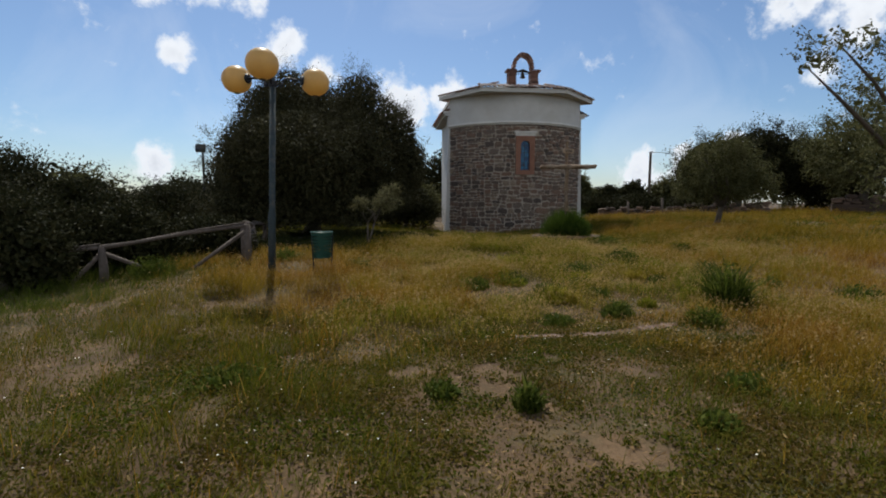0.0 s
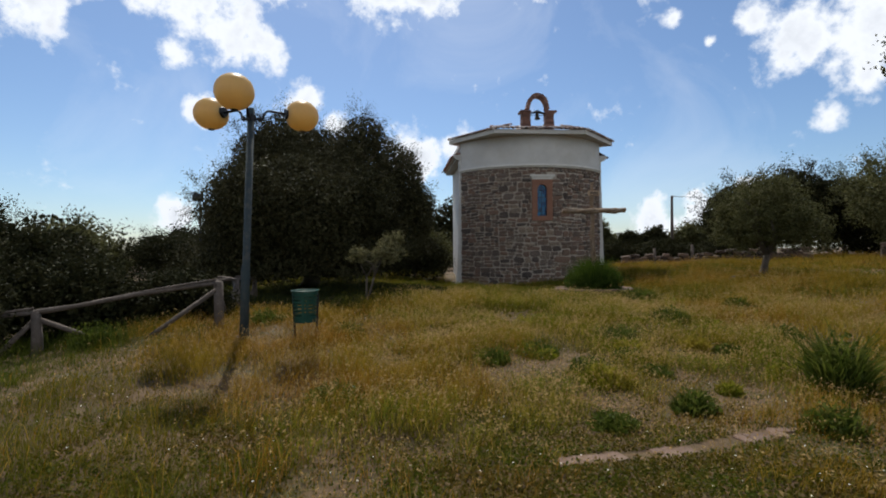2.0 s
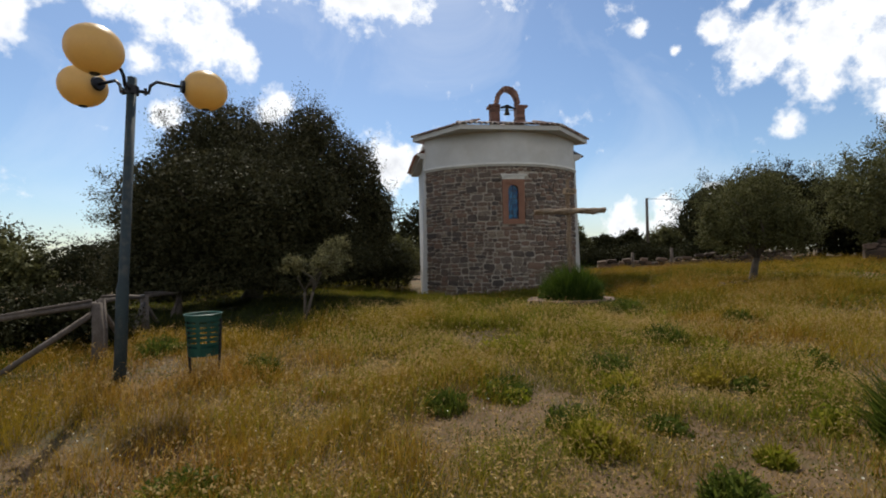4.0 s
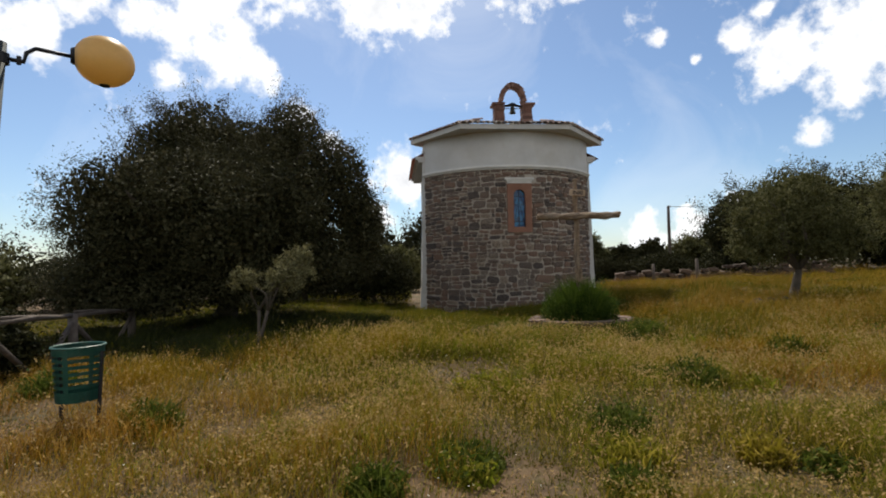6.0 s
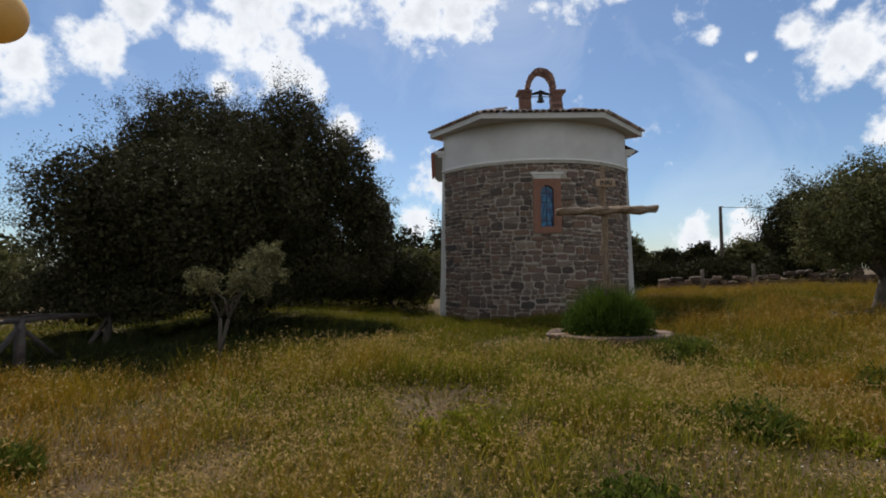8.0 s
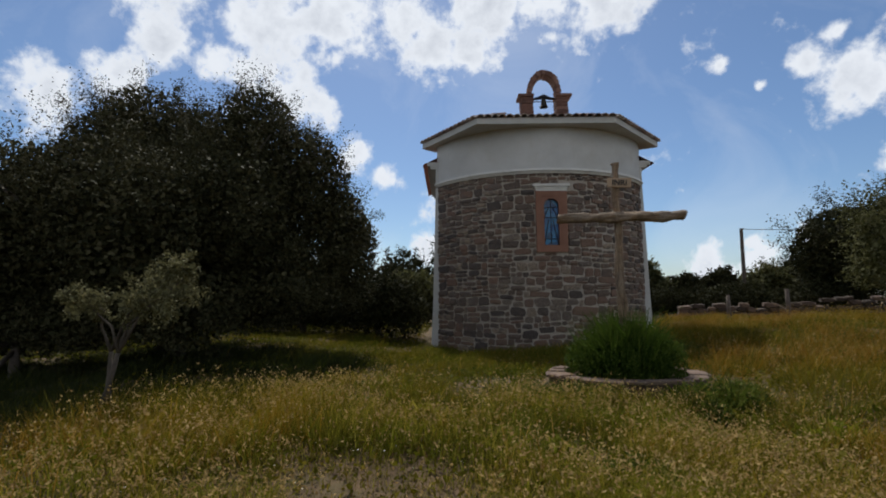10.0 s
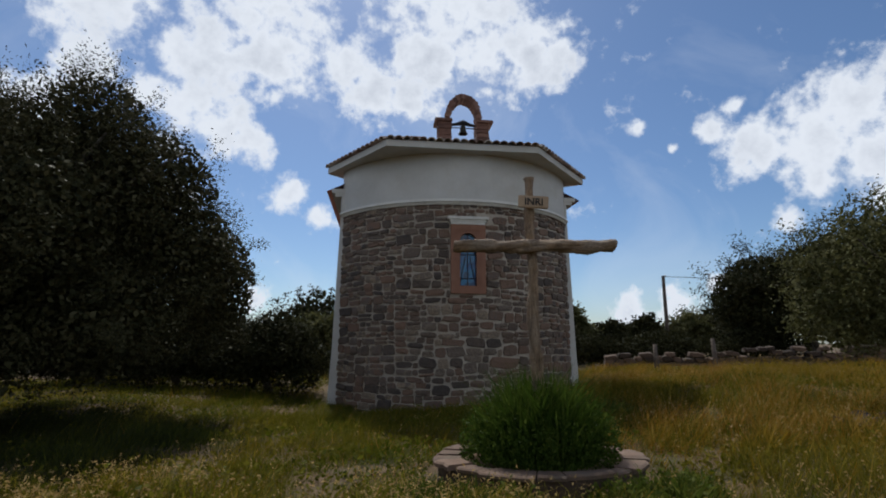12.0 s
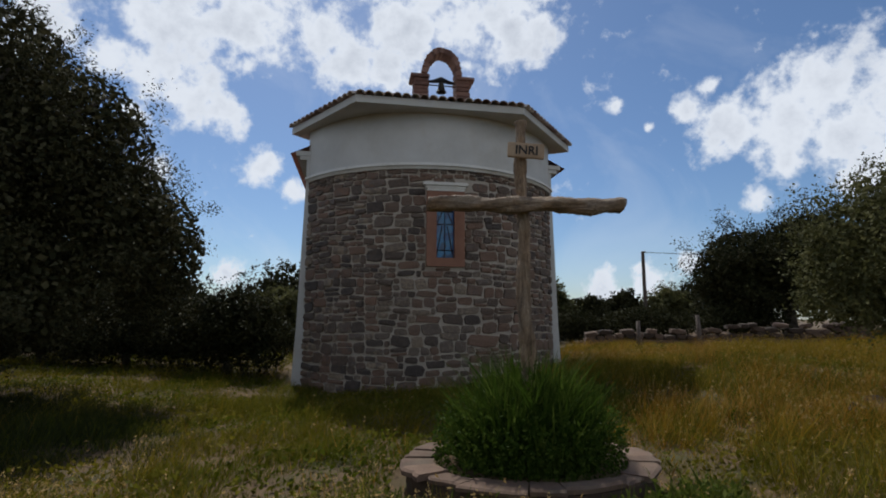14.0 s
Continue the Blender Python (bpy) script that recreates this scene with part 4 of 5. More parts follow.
tree("holm_oak", -4.7, 18.2, [(-.65, 0, 5.0, 1.4, 1.6, 1.6), (1.95, 0, 4.9, 1.2, 1.4, 1.5), (-1.6, 0, 4.5, 1.2, 1.6, 1.5), (-1.9, 0, 3.1, 1.1, 1.5, 1.5), (-2.2, 0, 1.9, .85, 1.2, .9), (-.8, -3.0, 2.8, 1.8, 1.2, 1.6), (1.2, -2.8, 2.6, 1.6, 1.2, 1.5), (3.2, 0, 3.9, 1.1, 1.4, 1.5), (3.9, .2, 2.8, .75, 1.2, 1.2),
                              (.5, 0, 3.2, 2.8, 2.6, 2.2), (-.1, -2.0, 3.0, 2.2, 1.6, 1.8), (.5, 2.0, 3.1, 2.6, 1.8, 2.0), (-.2, -1.7, 1.7, 2.6, 1.7, .9), (2.7, -.7, 1.8, 1.4, 1.4, 1.1), (2.3, -1.6, 3.1, 1.3, 1.3, 1.4), (3.6, 1.6, 2.6, .9, 1.2, 1.4), (.6, 0, 4.6, 1.6, 1.5, 1.3), (-1.8, -1.2, 2.6, 1.4, 1.6, 1.6), (-1.0, -2.3, 1.1, 2.6, 1.3, .9), (1.6, -2.0, 1.2, 1.5, 1.2, .9), (-2.2, -.8, 1.1, 1.3, 1.2, .9)],
     185000, .06, M_OAK, "large dense dark evergreen oak", 101, .3, 1.2, 9, clumps=62, fill=.9)
tree("young_olive", -1.6, 13.0, [(.45, .1, 1.48, .37, .36, .32), (-.33, -.15, 1.34, .27, .26, .21), (.62, .1, 1.78, .2, .2, .2), (.2, 0, 1.3, .22, .22, .16)],
     5200, .05, M_PALE, "young pale-leaved olive tree with twin stems", 102, .03, .8, 3, stems=2, clumps=26, fill=.05)
tree("olive_tree", 10.6, 17.4, [(-.55, 0, 2.2, .95, 1.0, .95), (.7, .2, 2.3, 1.1, 1.1, 1.0), (.1, 0, 2.9, .9, .9, .7), (1.4, 0, 1.8, .8, .8, .7), (-.7, .1, 1.5, .75, .8, .5), (.6, 0, 1.5, .9, .9, .5)],
     30000, .07, M_OLIVE, "olive tree with a leaning dark trunk in the meadow", 103, .12, .9, 8, fill=.12)
tree("right_oak", 19.2, 30.5, [(-1.8, 0, 2.6, 2.4, 2, 2.3), (1.4, 0, 3.4, 2.6, 2, 2.3), (4.2, 0, 3.0, 2.2, 2, 2.2)], 36000, .13, M_SCRUB, "broad dark oak behind the dry-stone wall", 104, .28, 1.2, 7)
tree("tall_oak", 22.5, 25.0, [(-1.0, 0, 3.2, 2.2, 2, 2.2), (1.6, 0, 4.4, 2.6, 2, 2.6), (3.4, 0, 3.0, 2.4, 2, 2.4)], 36000, .11, M_OLIVE, "tall olive tree at the meadow's edge", 105, .24, 1.6, 9, fill=.2)
tree("near_olive", 10.4, 8.9, [(-.4, 0, 3.6, 1.7, 1.4, 1.2), (-2.7, -.5, 4.35, .9, .5, .45), (-3.3, -.6, 4.0, .35, .3, .2), (1.4, .4, 3.8, 2.0, 1.6, 1.5), (-1.2, -.2, 2.2, .7, .8, .9), (1, 0, 2.4, 1.6, 1.4, 1.2)], 16000, .075, M_OLIVE, "old olive tree reaching over the meadow", 106, .13, 1.6, 5, fill=.1)
for k, (x, y, w, h, n) in enumerate([(-12.6, 13.5, 2.0, 3.5, 16000), (-9.9, 13.2, 1.7, 2.5, 13000), (-7.0, 10.2, 1.5, 1.7, 13000), (-1.4, 24.5, 1.8, 2.6, 9000), (-4.5, 25.5, 2.4, 2.8, 10000), (-7.5, 26.5, 2.2, 2.6, 9000), (-9.3, 8.7, 2.0, 2.4, 16000), (-5.6, 11.6, 1.1, 1.2, 8000), (-11.5, 7.2, 2.0, 2.6, 12000), (-7.8, 8.3, 1.25, 1.9, 9000), (13.0, 30.6, 2.2, 1.5, 5000), (16.6, 30.0, 2.2, 1.6, 5000), (10.2, 31.2, 1.8, 1.6, 4500), (-13.8, 25.5, 3.2, 2.9, 15000), (-9.6, 22.5, 1.4, 4.0, 9000)]):
    tree("scrub_tree", x, y, [(-w * .35, 0, h * .45, w * .7, w * .6, h * .5), (w * .4, 0, h * .4, w * .65, w * .6, h * .45), (0, .2, h * .6, w * .7, w * .6, h * .4)], n, .075,
         M_SCRUB, "dark shrubby evergreen at the meadow's border", 110 + k, .12, h * .35, 4, clumps=60, fill=.8)
for k, (x, y, w, h) in enumerate([(-8.5, 33, 3.5, 4.2), (-3.0, 37, 3.4, 4.4), (0.5, 38, 2.6, 5.6), (10.6, 36, 1.5, 3.1), (13.2, 37, 1.3, 2.3), (15.5, 38, 1.4, 2.5), (18.5, 39, 2.0, 2.6), (-17, 34, 5, 3.4), (-24, 30, 6, 4.2), (28, 36, 5, 5), (33, 24, 5, 6), (25, 14, 3, 4.5), (-22, 18, 4, 4), (-13, 36, 4, 3.6), (-5.5, 30, 2.6, 3.0), (-1.5, 31, 2.2, 2.8), (9.2, 34, 1.6, 2.6), (22, 41, 3.4, 3.2), (-18, 24, 3, 3.2), (25.5, 30, 3, 5.2), (29, 19, 3, 5)]):
    tree("background_tree", x, y, [(-w * .4, 0, h * .42, w * .6, w * .5, h * .46), (w * .4, 0, h * .4, w * .6, w * .5, h * .44), (0, 0, h * .65, w * .55, w * .5, h * .36), (0, 0, h * .25, w, w * .5, h * .25)], 4400, .2,
         M_SCRUB if k % 3 else M_OLIVE, "distant dark evergreen tree beyond the meadow", 130 + k, .14, h * .3, 4, clumps=45)


# ---- lamp post ----
def lamp_post():
    e = empty("street_lamp", pose(-3.2, 9.25, -.1), "green-grey lamp post with three yellowed globes", "lamp")
    top = Vector((.05, .30, 4.06))
    part("pole", tube([(0, 0, -.2), (.012, .08, 1.2), (.02, .09, 1.3), top], [.075, .075, .062, .058], 16), M_POLE, e, smooth=True)
    hub = Vector((.05, .29, 3.89))
    part("collar", tube([hub + Vector((0, 0, -.06)), hub + Vector((0, 0, .05))], .085, 16), M_IRON, e)
    for gx, gy in ((-.92, .34), (.80, .62), (.10, -.80)):
        d = Vector((gx, gy, 0)).normalized()
        arm = part("arm", tube([hub, hub + d * .2, hub + d * .22 + Vector((0, 0, .1)), hub + d * .3 + Vector((0, 0, .17)), hub + d * .62 + Vector((0, 0, .16))], [.024, .024, .022, .022, .022], 10), M_IRON, e, "black bent arm", smooth=True)
        part("bolt", tube([hub + d * .16 + Vector((0, 0, -.04)), hub + d * .16 + Vector((0, 0, .05))], .022, 8), M_IRON, arm)
        c = hub + d * .93 + Vector((0, 0, .17))
        bm = bmesh.new()
        bmesh.ops.create_uvsphere(bm, u_segments=32, v_segments=20, radius=.305, matrix=Matrix.Translation(c) @ Matrix.Diagonal((1, 1, .94, 1)))
        globe = part("globe", bm, M_GLOBE, e, "yellowed opal globe", smooth=True)
        part("socket", tube([c - d * .325, c - d * .275, c - d * .235], [.085, .105, .12], 18), M_IRON, globe)
        part("drain_cap", tube([c + Vector((0, 0, -.294)), c + Vector((0, 0, -.28))], [.05, .06], 12), M_IRON, globe)


lamp_post()


def litter_bin():
    e = empty("litter_bin", pose(-2.17, 9.38, -.02), "green perforated metal litter bin on a post", "bin")
    n, z0, z1 = 28, .22, .76
    bm = bmesh.new()

    def ring(t):
        r = .19 + .035 * t
        return [bm.verts.new((r * math.cos(2 * math.pi * k / n), r * math.sin(2 * math.pi * k / n), z0 + (z1 - z0) * t)) for k in range(n)]
    levels = [0, .08, .14, .2, .26, .32, .38, .44, .5, .56, .62, .68, .74, .80, .86, .92, 1]
    rings = [ring(t) for t in levels]
    for i, (a_, b_) in enumerate(zip(rings, rings[1:])):
        for k in range(n):
            if i % 2 and k % 7 != 0 and 1 < i < 15:      # slots
                continue
            bm.faces.new((a_[k], a_[(k + 1) % n], b_[(k + 1) % n], b_[k]))
    bm.faces.new(rings[0][::-1])
    bmesh.ops.solidify(bm, geom=bm.faces[:], thickness=.004)
    part("basket", bm, M_BIN, e, "slotted green basket")
    part("rim", tube([(.227 * math.cos(2 * math.pi * k / 28), .227 * math.sin(2 * math.pi * k / 28), .76) for k in range(29)], .011, 6), M_BIN, e)
    for s in (-1, 1):
        part("leg", tube([(s * .18, .02, -.22), (s * .22, .02, .7)], .018, 6), M_IRON, e)


litter_bin()


# ---- wooden handrails ----
def handrail(pts, label, seed):
    rnd = random.Random(seed)
    e = empty("wooden_handrail", pose(0, 0, 0), label, "handrail")
    for (a_, b_) in zip(pts, pts[1:]):
        a_, b_ = Vector(a_), Vector(b_)
        mid = a_.lerp(b_, .5) + Vector((0, 0, .03))
        part("rail", tube([a_, a_.lerp(b_, .25) + Vector((0, 0, .015)), mid, a_.lerp(b_, .8), b_], [.042, .038, .046, .038, .044], 9, .22, seed), M_RAIL, e, "grey split top rail", smooth=True)
        up = Vector((0, 0, .07))
        part("split_rail", tube([a_.lerp(b_, .02) + up, a_.lerp(b_, .3) + up * .9, a_.lerp(b_, .62) + up * .7], [.02, .026, .016], 8, .25, seed + 1), M_RAIL, e, smooth=True)
        part("brace", tube([a_ + Vector((0, 0, -.1)), a_.lerp(b_, .45) + Vector((0, 0, -.8))], [.04, .04], 8, .15, seed + 2), M_RAIL, e, smooth=True)
        part("brace", tube([b_ + Vector((0, 0, -.1)), a_.lerp(b_, .6) + Vector((0, 0, -.8))], [.04, .04], 8, .15, seed + 3), M_RAIL, e, smooth=True)
    for p in pts:
        g = float(ground_z(p[0], p[1])) - .15
        part("post", tube([(p[0], p[1], g), (p[0] + .01, p[1], p[2] * .5 + g * .5), (p[0], p[1], p[2] + .02)], [.085, .078, .07], 9, .12, seed + 5), M_RAIL, e, "thick round post", smooth=True)
        seed += 3


handrail([(-4.0, 10.05, .84), (-6.3, 8.65, .48), (-7.7, 8.0, .3)], "rough grey wooden handrail going down the bank", 201)
handrail([(-4.3, 10.6, .84), (-5.0, 13.0, .72), (-5.5, 15.4, .6)], "rough grey wooden handrail below the oak", 231)


# ---- poles ----
def flood_light():
    e = empty("flood_light", pose(-10.9, 22.7, -.2), "thin dark pole with a square flood light", "lamp")
    part("pole", tube([(0, 0, 0), (0, 0, 3.8)], [.06, .045], 10), M_IRON, e)
    head = part("head", box(-.22, .22, -.09, .09, -.18, .18, bevel=.02, m=pose(-.1, 0, 4.0, -30, 0, 20)), M_IRON, e, "square lamp housing")
    part("lens", box(-.18, .18, -.10, -.09, -.14, .14, m=pose(-.1, 0, 4.0, -30, 0, 20)), M_LENS, head)
    part("bracket", tube([(0, 0, 3.75), (-.1, 0, 3.9)], .03, 8), M_IRON, e)


flood_light()


def utility_pole():
    e = empty("utility_pole", pose(17.0, 38.5, -.3), "slim weathered utility pole with a cable", "pole")
    part("pole", tube([(0, 0, 0), (0, 0, 5.5)], [.13, .09], 10), M_RAIL, e)
    part("insulator", tube([(0, 0, 5.45), (.16, 0, 5.5)], .04, 8), M_CERAMIC, e)
    part("cable", tube([(.1, 0, 5.45), (3, -.4, 5.3), (7, -.9, 5.25), (12, -1.5, 5.5), (18, -2.2, 6.2)], .018, 5), M_IRON, e, "thin black cable")


utility_pole()


def fence_post(x, y, h):
    z = float(ground_z(x, y))
    thing("fence_post", tube([(0, 0, -.15), (.01, 0, h * .5), (0, .01, h)], [.075, .07, .06], 9, .12, int(x * 10)), M_RAIL, "dark wooden fence post in the meadow", "post", pose(x, y, z), smooth=True)


fence_post(12.2, 25.4, 1.05)
fence_post(10.6, 26.0, .9)


# ---- slab path and rubble ----
def paving():
    rnd = random.Random(77)
    x = 1.25
    while x < 3.4:
        w = rnd.uniform(.1, .26)
        if not (1.75 < x < 1.9 or 2.35 < x < 2.75):
            y = 4.68 + .32 * (x - 1.25)
            bm = bmesh.new()
            d = rnd.uniform(.05, .11)
            ring = [(-w / 2, -d), (0, -d * 1.15), (w / 2, -d * .8), (w / 2 * 1.05, d * .6), (w * .1, d), (-w / 2, d * .8)]
            top = [bm.verts.new((px + rnd.uniform(-.02, .02), py + rnd.uniform(-.02, .02), .012 + rnd.uniform(-.006, .006))) for px, py in ring]
            low = [bm.verts.new((v.co.x * 1.06, v.co.y * 1.06, -.05)) for v in top]
            bm.faces.new(top)
            for k in range(6):
                bm.faces.new((low[k], low[(k + 1) % 6], top[(k + 1) % 6], top[k]))
            bmesh.ops.bevel(bm, geom=[e_ for e_ in bm.edges if e_.verts[0].co.z > 0 and e_.verts[1].co.z > 0], offset=.008, segments=1, affect="EDGES")
            thing("paving_stone", bm, M_SLAB, "flat worn paving stone sunk in the turf", "stone", pose(x, y, float(ground_z(x, y)), 0, 0, 16 + rnd.uniform(-8, 8)), group="sunken stone edging")
        x += w * .95


paving()


def rock_mesh(seed, name="rock"):
    rng = random.Random(seed)
    bm = bmesh.new()
    bmesh.ops.create_icosphere(bm, subdivisions=2, radius=1)
    for v in bm.verts:
        v.co *= 1 + .4 * noise.noise(v.co * 1.6 + Vector((seed, 0, 0))) + rng.uniform(-.04, .04)
        v.co = Vector([math.copysign(min(abs(c), .66), c) for c in v.co])
    return finish(bm, name, M_DRYSTONE)


ROCKS = [rock_mesh(300 + i) for i in range(6)]
rnd = random.Random(9)
for i in range(9):
    ob = new("rubble_stone", ROCKS[i % 6])
    x, y = 9.4 + rnd.uniform(-.6, .6), 16.7 + rnd.uniform(-.25, .25)
    s = rnd.uniform(.1, .22)
    ob.matrix_basis = pose(x, y, float(ground_z(x, y)) + s * .25, rnd.uniform(0, 30), rnd.uniform(0, 30), rnd.uniform(0, 360)) @ Matrix.Diagonal((s * 1.3, s, s * .6, 1))
    tagged(ob, "brown weathered stone in a small heap", "stone", "rubble heap")


# ---- dry-stone wall ----
def stone_wall(pts, h, name, seed):
    rnd = random.Random(seed)
    core = bmesh.new()
    for (x0, y0), (x1, y1) in zip(pts, pts[1:]):
        d = Vector((x1 - x0, y1 - y0, 0))
        m = Matrix.Translation((x0, y0, 0)) @ Matrix.Rotation(math.atan2(d.y, d.x), 4, "Z")
        z = float(ground_z((x0 + x1) / 2, (y0 + y1) / 2))
        add_box(core, 0, d.length, -.2, .2, z - .4, z + h - .38, m=m)
    w = thing(name, core, M_DRYSTONE, "low dry-stone field wall of brown stones", "wall", kind="structure")
    for (x0, y0), (x1, y1) in zip(pts, pts[1:]):
        d = Vector((x1 - x0, y1 - y0, 0))
        L, ang = d.length, math.degrees(math.atan2(d.y, d.x))
        z0 = 0.0
        while z0 < h:
            rh, s = rnd.uniform(.13, .22), 0.0
            while s < L:
                sw = rnd.uniform(.25, .55)
                p = Vector((x0, y0, 0)) + d * ((s + sw / 2) / L)
                if z0 + rh > h - .08 and rnd.random() < .4:
                    s += sw
                    continue
                ob = new("stone", ROCKS[rnd.randrange(6)])
                ob.matrix_basis = pose(p.x, p.y, float(ground_z(p.x, p.y)) + z0 + rh / 2 + rnd.uniform(-.03, .03), rnd.uniform(-8, 8), rnd.uniform(-8, 8), ang) @ Matrix.Diagonal((sw * .72, .3, rh * .78, 1))
                ob.parent = w
                s += sw
            z0 += rh


stone_wall([(9.8, 28.6), (14.5, 27.6), (18.5, 26.2)], .52, "stone_wall_back", 5)
stone_wall([(20.5, 24.4), (26.0, 21.5)], .9, "stone_wall_side", 6)


# ---- roof tiles, and the rubble of the apse, piece by piece ----
def tile_mesh():
    bm = bmesh.new()
    n = 7
    rows = []
    for y, r in ((-.09, .108), (.42, .088)):
        rows.append([[bm.verts.new((q * math.cos(math.pi * k / n), y, q * math.sin(math.pi * k / n) * .85)) for k in range(n + 1)] for q in (r, r - .018)])
    for k in range(n):
        bm.faces.new((rows[0][0][k], rows[0][0][k + 1], rows[1][0][k + 1], rows[1][0][k]))
        bm.faces.new((rows[0][1][k + 1], rows[0][1][k], rows[1][1][k], rows[1][1][k + 1]))
        bm.faces.new((rows[0][0][k + 1], rows[0][0][k], rows[0][1][k], rows[0][1][k + 1]))
    return finish(bm, "tile", M_TILE, True)


TILE = tile_mesh()
roof_tiles = part("roof_tiling", tube([(-.02, -.3, Z_EV + .14), (0, 4.6, 7.52)], .05, 6), M_TILE, chapel, "rows of curved clay roof tiles")
for (xa, ya), (xb, yb) in zip(EAVE[2:5], EAVE[3:6]):
    A, B = Vector((xa, ya, Z_EV + .10)), Vector((xb, yb, Z_EV + .10))
    n = int((B - A).length / .2)
    along = (B - A).normalized()
    inw = Vector((0, 0, 1)).cross(along).normalized()
    slope = math.degrees(math.atan2(7.5 - Z_EV, 4.2))
    ang = math.degrees(math.atan2(along.y, along.x))
    for i in range(n):
        for row in range(3):
            p = A + along * ((i + .5) * (B - A).length / n) + inw * (.38 * row) + Vector((0, 0, .38 * row * math.tan(radians(slope)) + .015))
            ob = new("tile", TILE)
            ob.parent = roof_tiles
            ob.matrix_basis = Matrix.Translation(p) @ Matrix.Rotation(radians(ang), 4, "Z") @ Matrix.Rotation(radians(slope + random.uniform(-1.5, 1.5)), 4, "X") @ Matrix.Rotation(radians(random.uniform(-2, 2)), 4, "Z")


def stone_shape(seed):
    """An uneven flat-faced stone, one unit wide and high, standing out along -y."""
    r = random.Random(seed)
    bm = bmesh.new()
    n = 8
    base = []
    for cx, cz in ((-.5, -.5), (0, -.5), (.5, -.5), (.5, 0), (.5, .5), (0, .5), (-.5, .5), (-.5, 0)):
        corner = abs(cx) > .1 and abs(cz) > .1
        base.append((cx * (1 - r.uniform(.0, .28 if corner else .08)) + (0 if corner else r.uniform(-.16, .16) * (abs(cx) < .1)),
                     cz * (1 - r.uniform(.0, .34 if corner else .13)) + (0 if corner else r.uniform(-.16, .16) * (abs(cz) < .1))))
    back = [bm.verts.new((x, .8, z)) for x, z in base]
    edge = [bm.verts.new((x, -.35 + r.uniform(-.15, .15), z)) for x, z in base]
    face = [bm.verts.new((x * .92 + r.uniform(-.02, .02), -1.0 + r.uniform(-.35, .3), z * .88 + r.uniform(-.025, .025))) for x, z in base]
    mid = bm.verts.new((r.uniform(-.1, .1), -1.05 + r.uniform(-.25, .2), r.uniform(-.1, .1)))
    for k in range(n):
        j = (k + 1) % n
        bm.faces.new((back[k], back[j], edge[j], edge[k]))
        bm.faces.new((edge[k], edge[j], face[j], face[k]))
        bm.faces.new((face[k], face[j], mid))
    return bm


STONES = [finish(stone_shape(500 + i), "stone", M_STONE) for i in range(28)]


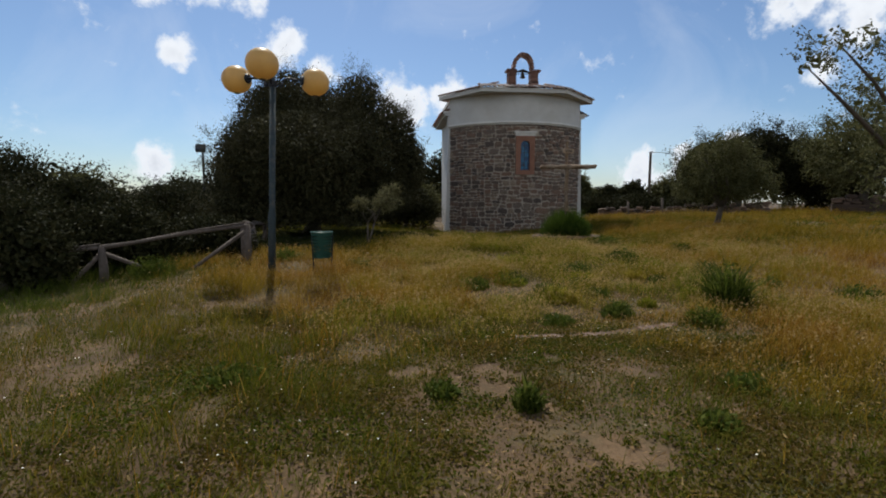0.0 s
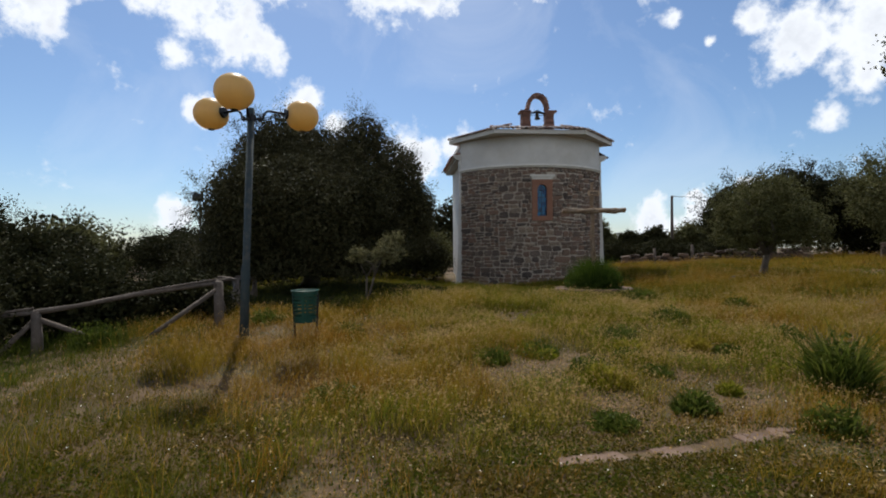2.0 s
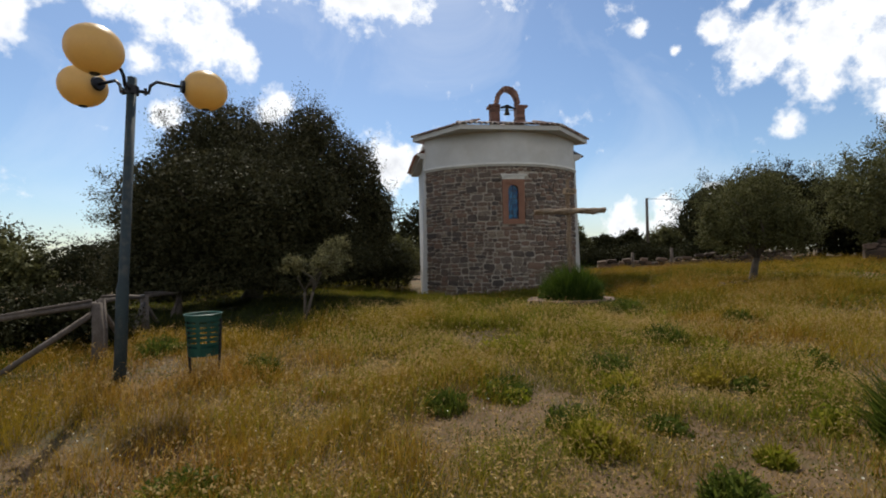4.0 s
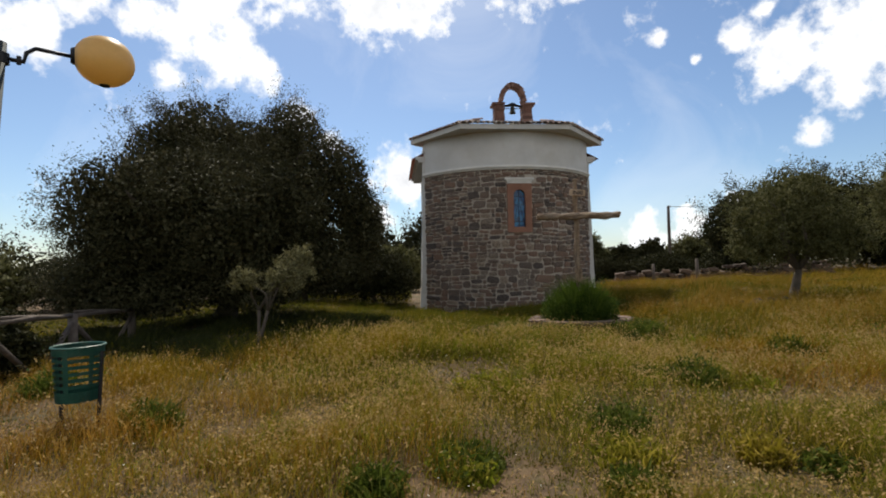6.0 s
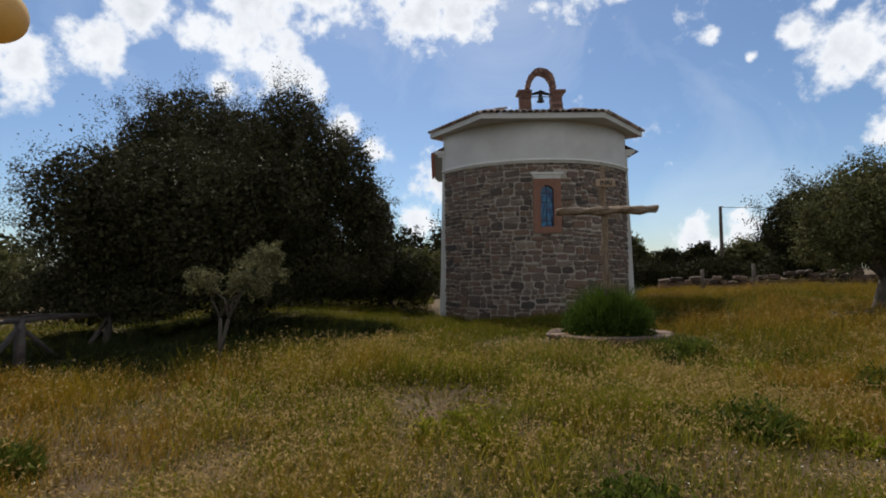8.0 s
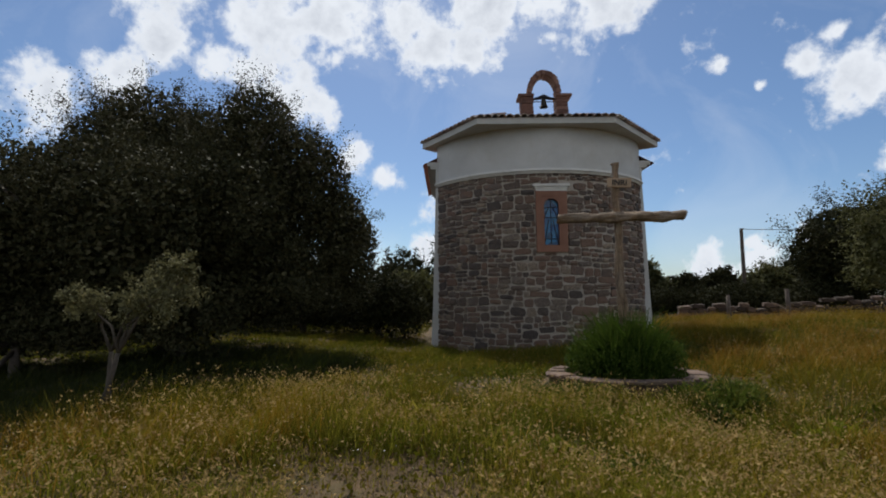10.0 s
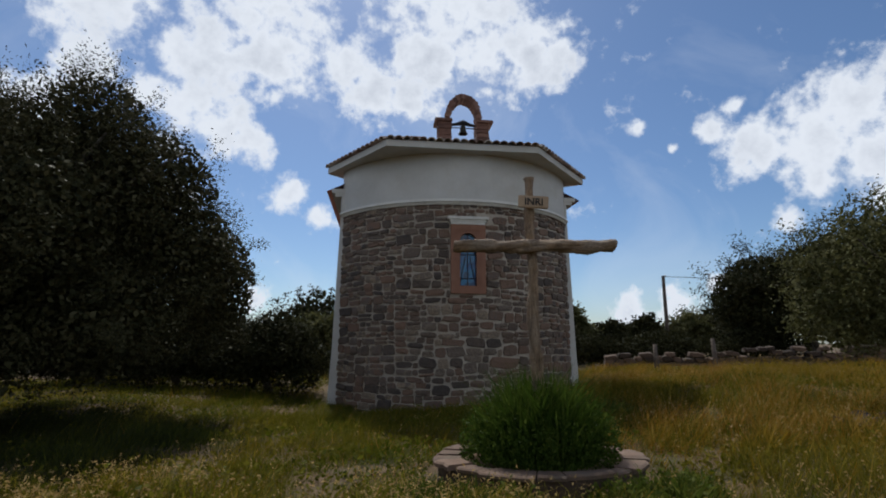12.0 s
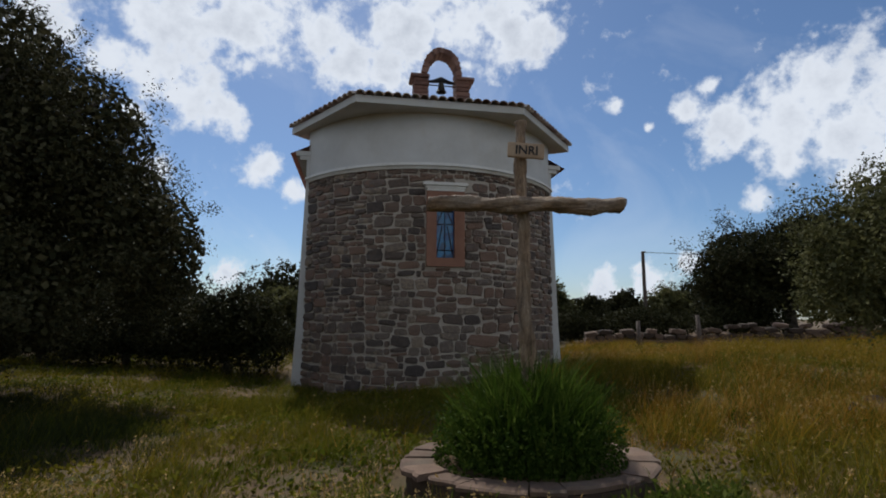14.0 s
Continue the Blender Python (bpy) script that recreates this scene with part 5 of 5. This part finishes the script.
def rubble():
    """Roughly coursed stones over the apse: (angle, height, width, tall)."""
    r = random.Random(31)
    half = A_AP - .01
    out = []
    end = half * R_AP
    z = -.62

    def row(s0, s1, z0, h):
        """Fill one stretch of a course with stones of uneven width and height."""
        p = s0
        while p < s1 - .03:
            w = r.uniform(.8, 3.0) * h + .04
            if s1 - p - w < .09:
                w = s1 - p
            if w > .5 and r.random() < .6:
                w *= .55
            dz = r.uniform(-.012, .012)
            if h > .17 and r.random() < .16:
                f = r.uniform(.36, .64)
                out.append((p + w / 2, z0 + h * f / 2, w, h * f))
                out.append((p + w / 2, z0 + h * f + h * (1 - f) / 2, w, h * (1 - f)))
            else:
                out.append((p + w / 2, z0 + h / 2 + dz, w, h))
            p += w
    while z < Z_ST - .05:
        big = min(r.uniform(.3, .48) * (1.15 if z < 1.4 else 1), Z_ST - z)
        if Z_ST - z - big < .14:
            big = Z_ST - z
        p = -end
        while p < end - .03:
            if r.random() < .16:
                w = min(r.uniform(.8, 1.4) * big, end - p)
                f = r.uniform(.6, .85)
                out.append((p + w / 2, z + big * f / 2, w, big * f))
                row(p, p + w, z + big * f, big * (1 - f))
            else:
                w = min(r.uniform(.45, 1.15), end - p)
                if end - p - w < .2:
                    w = end - p
                f = r.uniform(.36, .64)
                if r.random() < .25:
                    f1, f2 = r.uniform(.28, .38), r.uniform(.62, .72)
                    row(p, p + w, z, big * f1)
                    row(p, p + w, z + big * f1, big * (f2 - f1))
                    row(p, p + w, z + big * f2, big * (1 - f2))
                else:
                    row(p, p + w, z, big * f)
                    row(p, p + w, z + big * f, big * (1 - f))
            p += w
        z += big
    out = [(s_, z_ + .09 * noise.noise(Vector((s_ * .9, z_ * .8, 3))) * (1 if .3 < z_ < 4.5 else 0), w_, h_) for s_, z_, w_, h_ in out]
    keep = []
    for s, z, w, h in out:
        x = R_AP * math.sin(s / R_AP)
        x0, x1 = x - w / 2, x + w / 2
        if z - h / 2 < 4.30 and z + h / 2 > 2.56 and x1 > -.44 and x0 < .44:
            if x < 0 and x0 < -.52:
                x1 = -.445
            elif x > 0 and x1 > .52:
                x0 = .445
            else:
                continue
            x, w = (x0 + x1) / 2, x1 - x0
            s = R_AP * math.asin(x / R_AP)
        if 4.28 < z < 4.52 and abs(x) < .5:
            continue
        keep.append((s, z, w, h))
    return keep


def lay_stones():
    r = random.Random(71)
    stones = sorted(rubble(), key=lambda q: abs(q[0]))
    rest = bmesh.new()
    for i, (s, z, w, h) in enumerate(stones):
        a_ = s / R_AP
        m = Matrix.Translation(on_apse(a_, R_AP, z + r.uniform(-.008, .008))) @ Matrix.Rotation(a_, 4, "Z") @ Matrix.Rotation(radians(r.uniform(-6, 6)), 4, "Y") \
            @ Matrix.Diagonal(((w - r.uniform(-.002, .016)) * r.choice((-1, 1)), r.uniform(.016, .042), (h - r.uniform(-.002, .016)) * r.choice((-1, 1)), 1))
        me = STONES[r.randrange(28)]
        if i < 300:
            ob = new("stone", me)
            ob.parent = apse
            ob.matrix_basis = m
        else:
            k = len(rest.verts)
            rest.from_mesh(me)
            rest.verts.ensure_lookup_table()
            for v in rest.verts[k:]:
                v.co = m @ v.co
    ob = part("outer_rubble", rest, M_STONE_REST, apse, "brown and grey rubble stones")
    tagged(ob, kind="stuff")


def island_stone():
    m = M_STONE.copy()
    nt = m.node_tree
    oi = next(n for n in nt.nodes if n.bl_idname == "ShaderNodeObjectInfo")
    g = nt.nodes.new("ShaderNodeNewGeometry")
    for l in list(nt.links):
        if l.from_node == oi:
            to = l.to_socket
            nt.links.remove(l)
            nt.links.new(g.outputs["Random Per Island"], to)
    return m


M_STONE_REST = island_stone()
lay_stones()
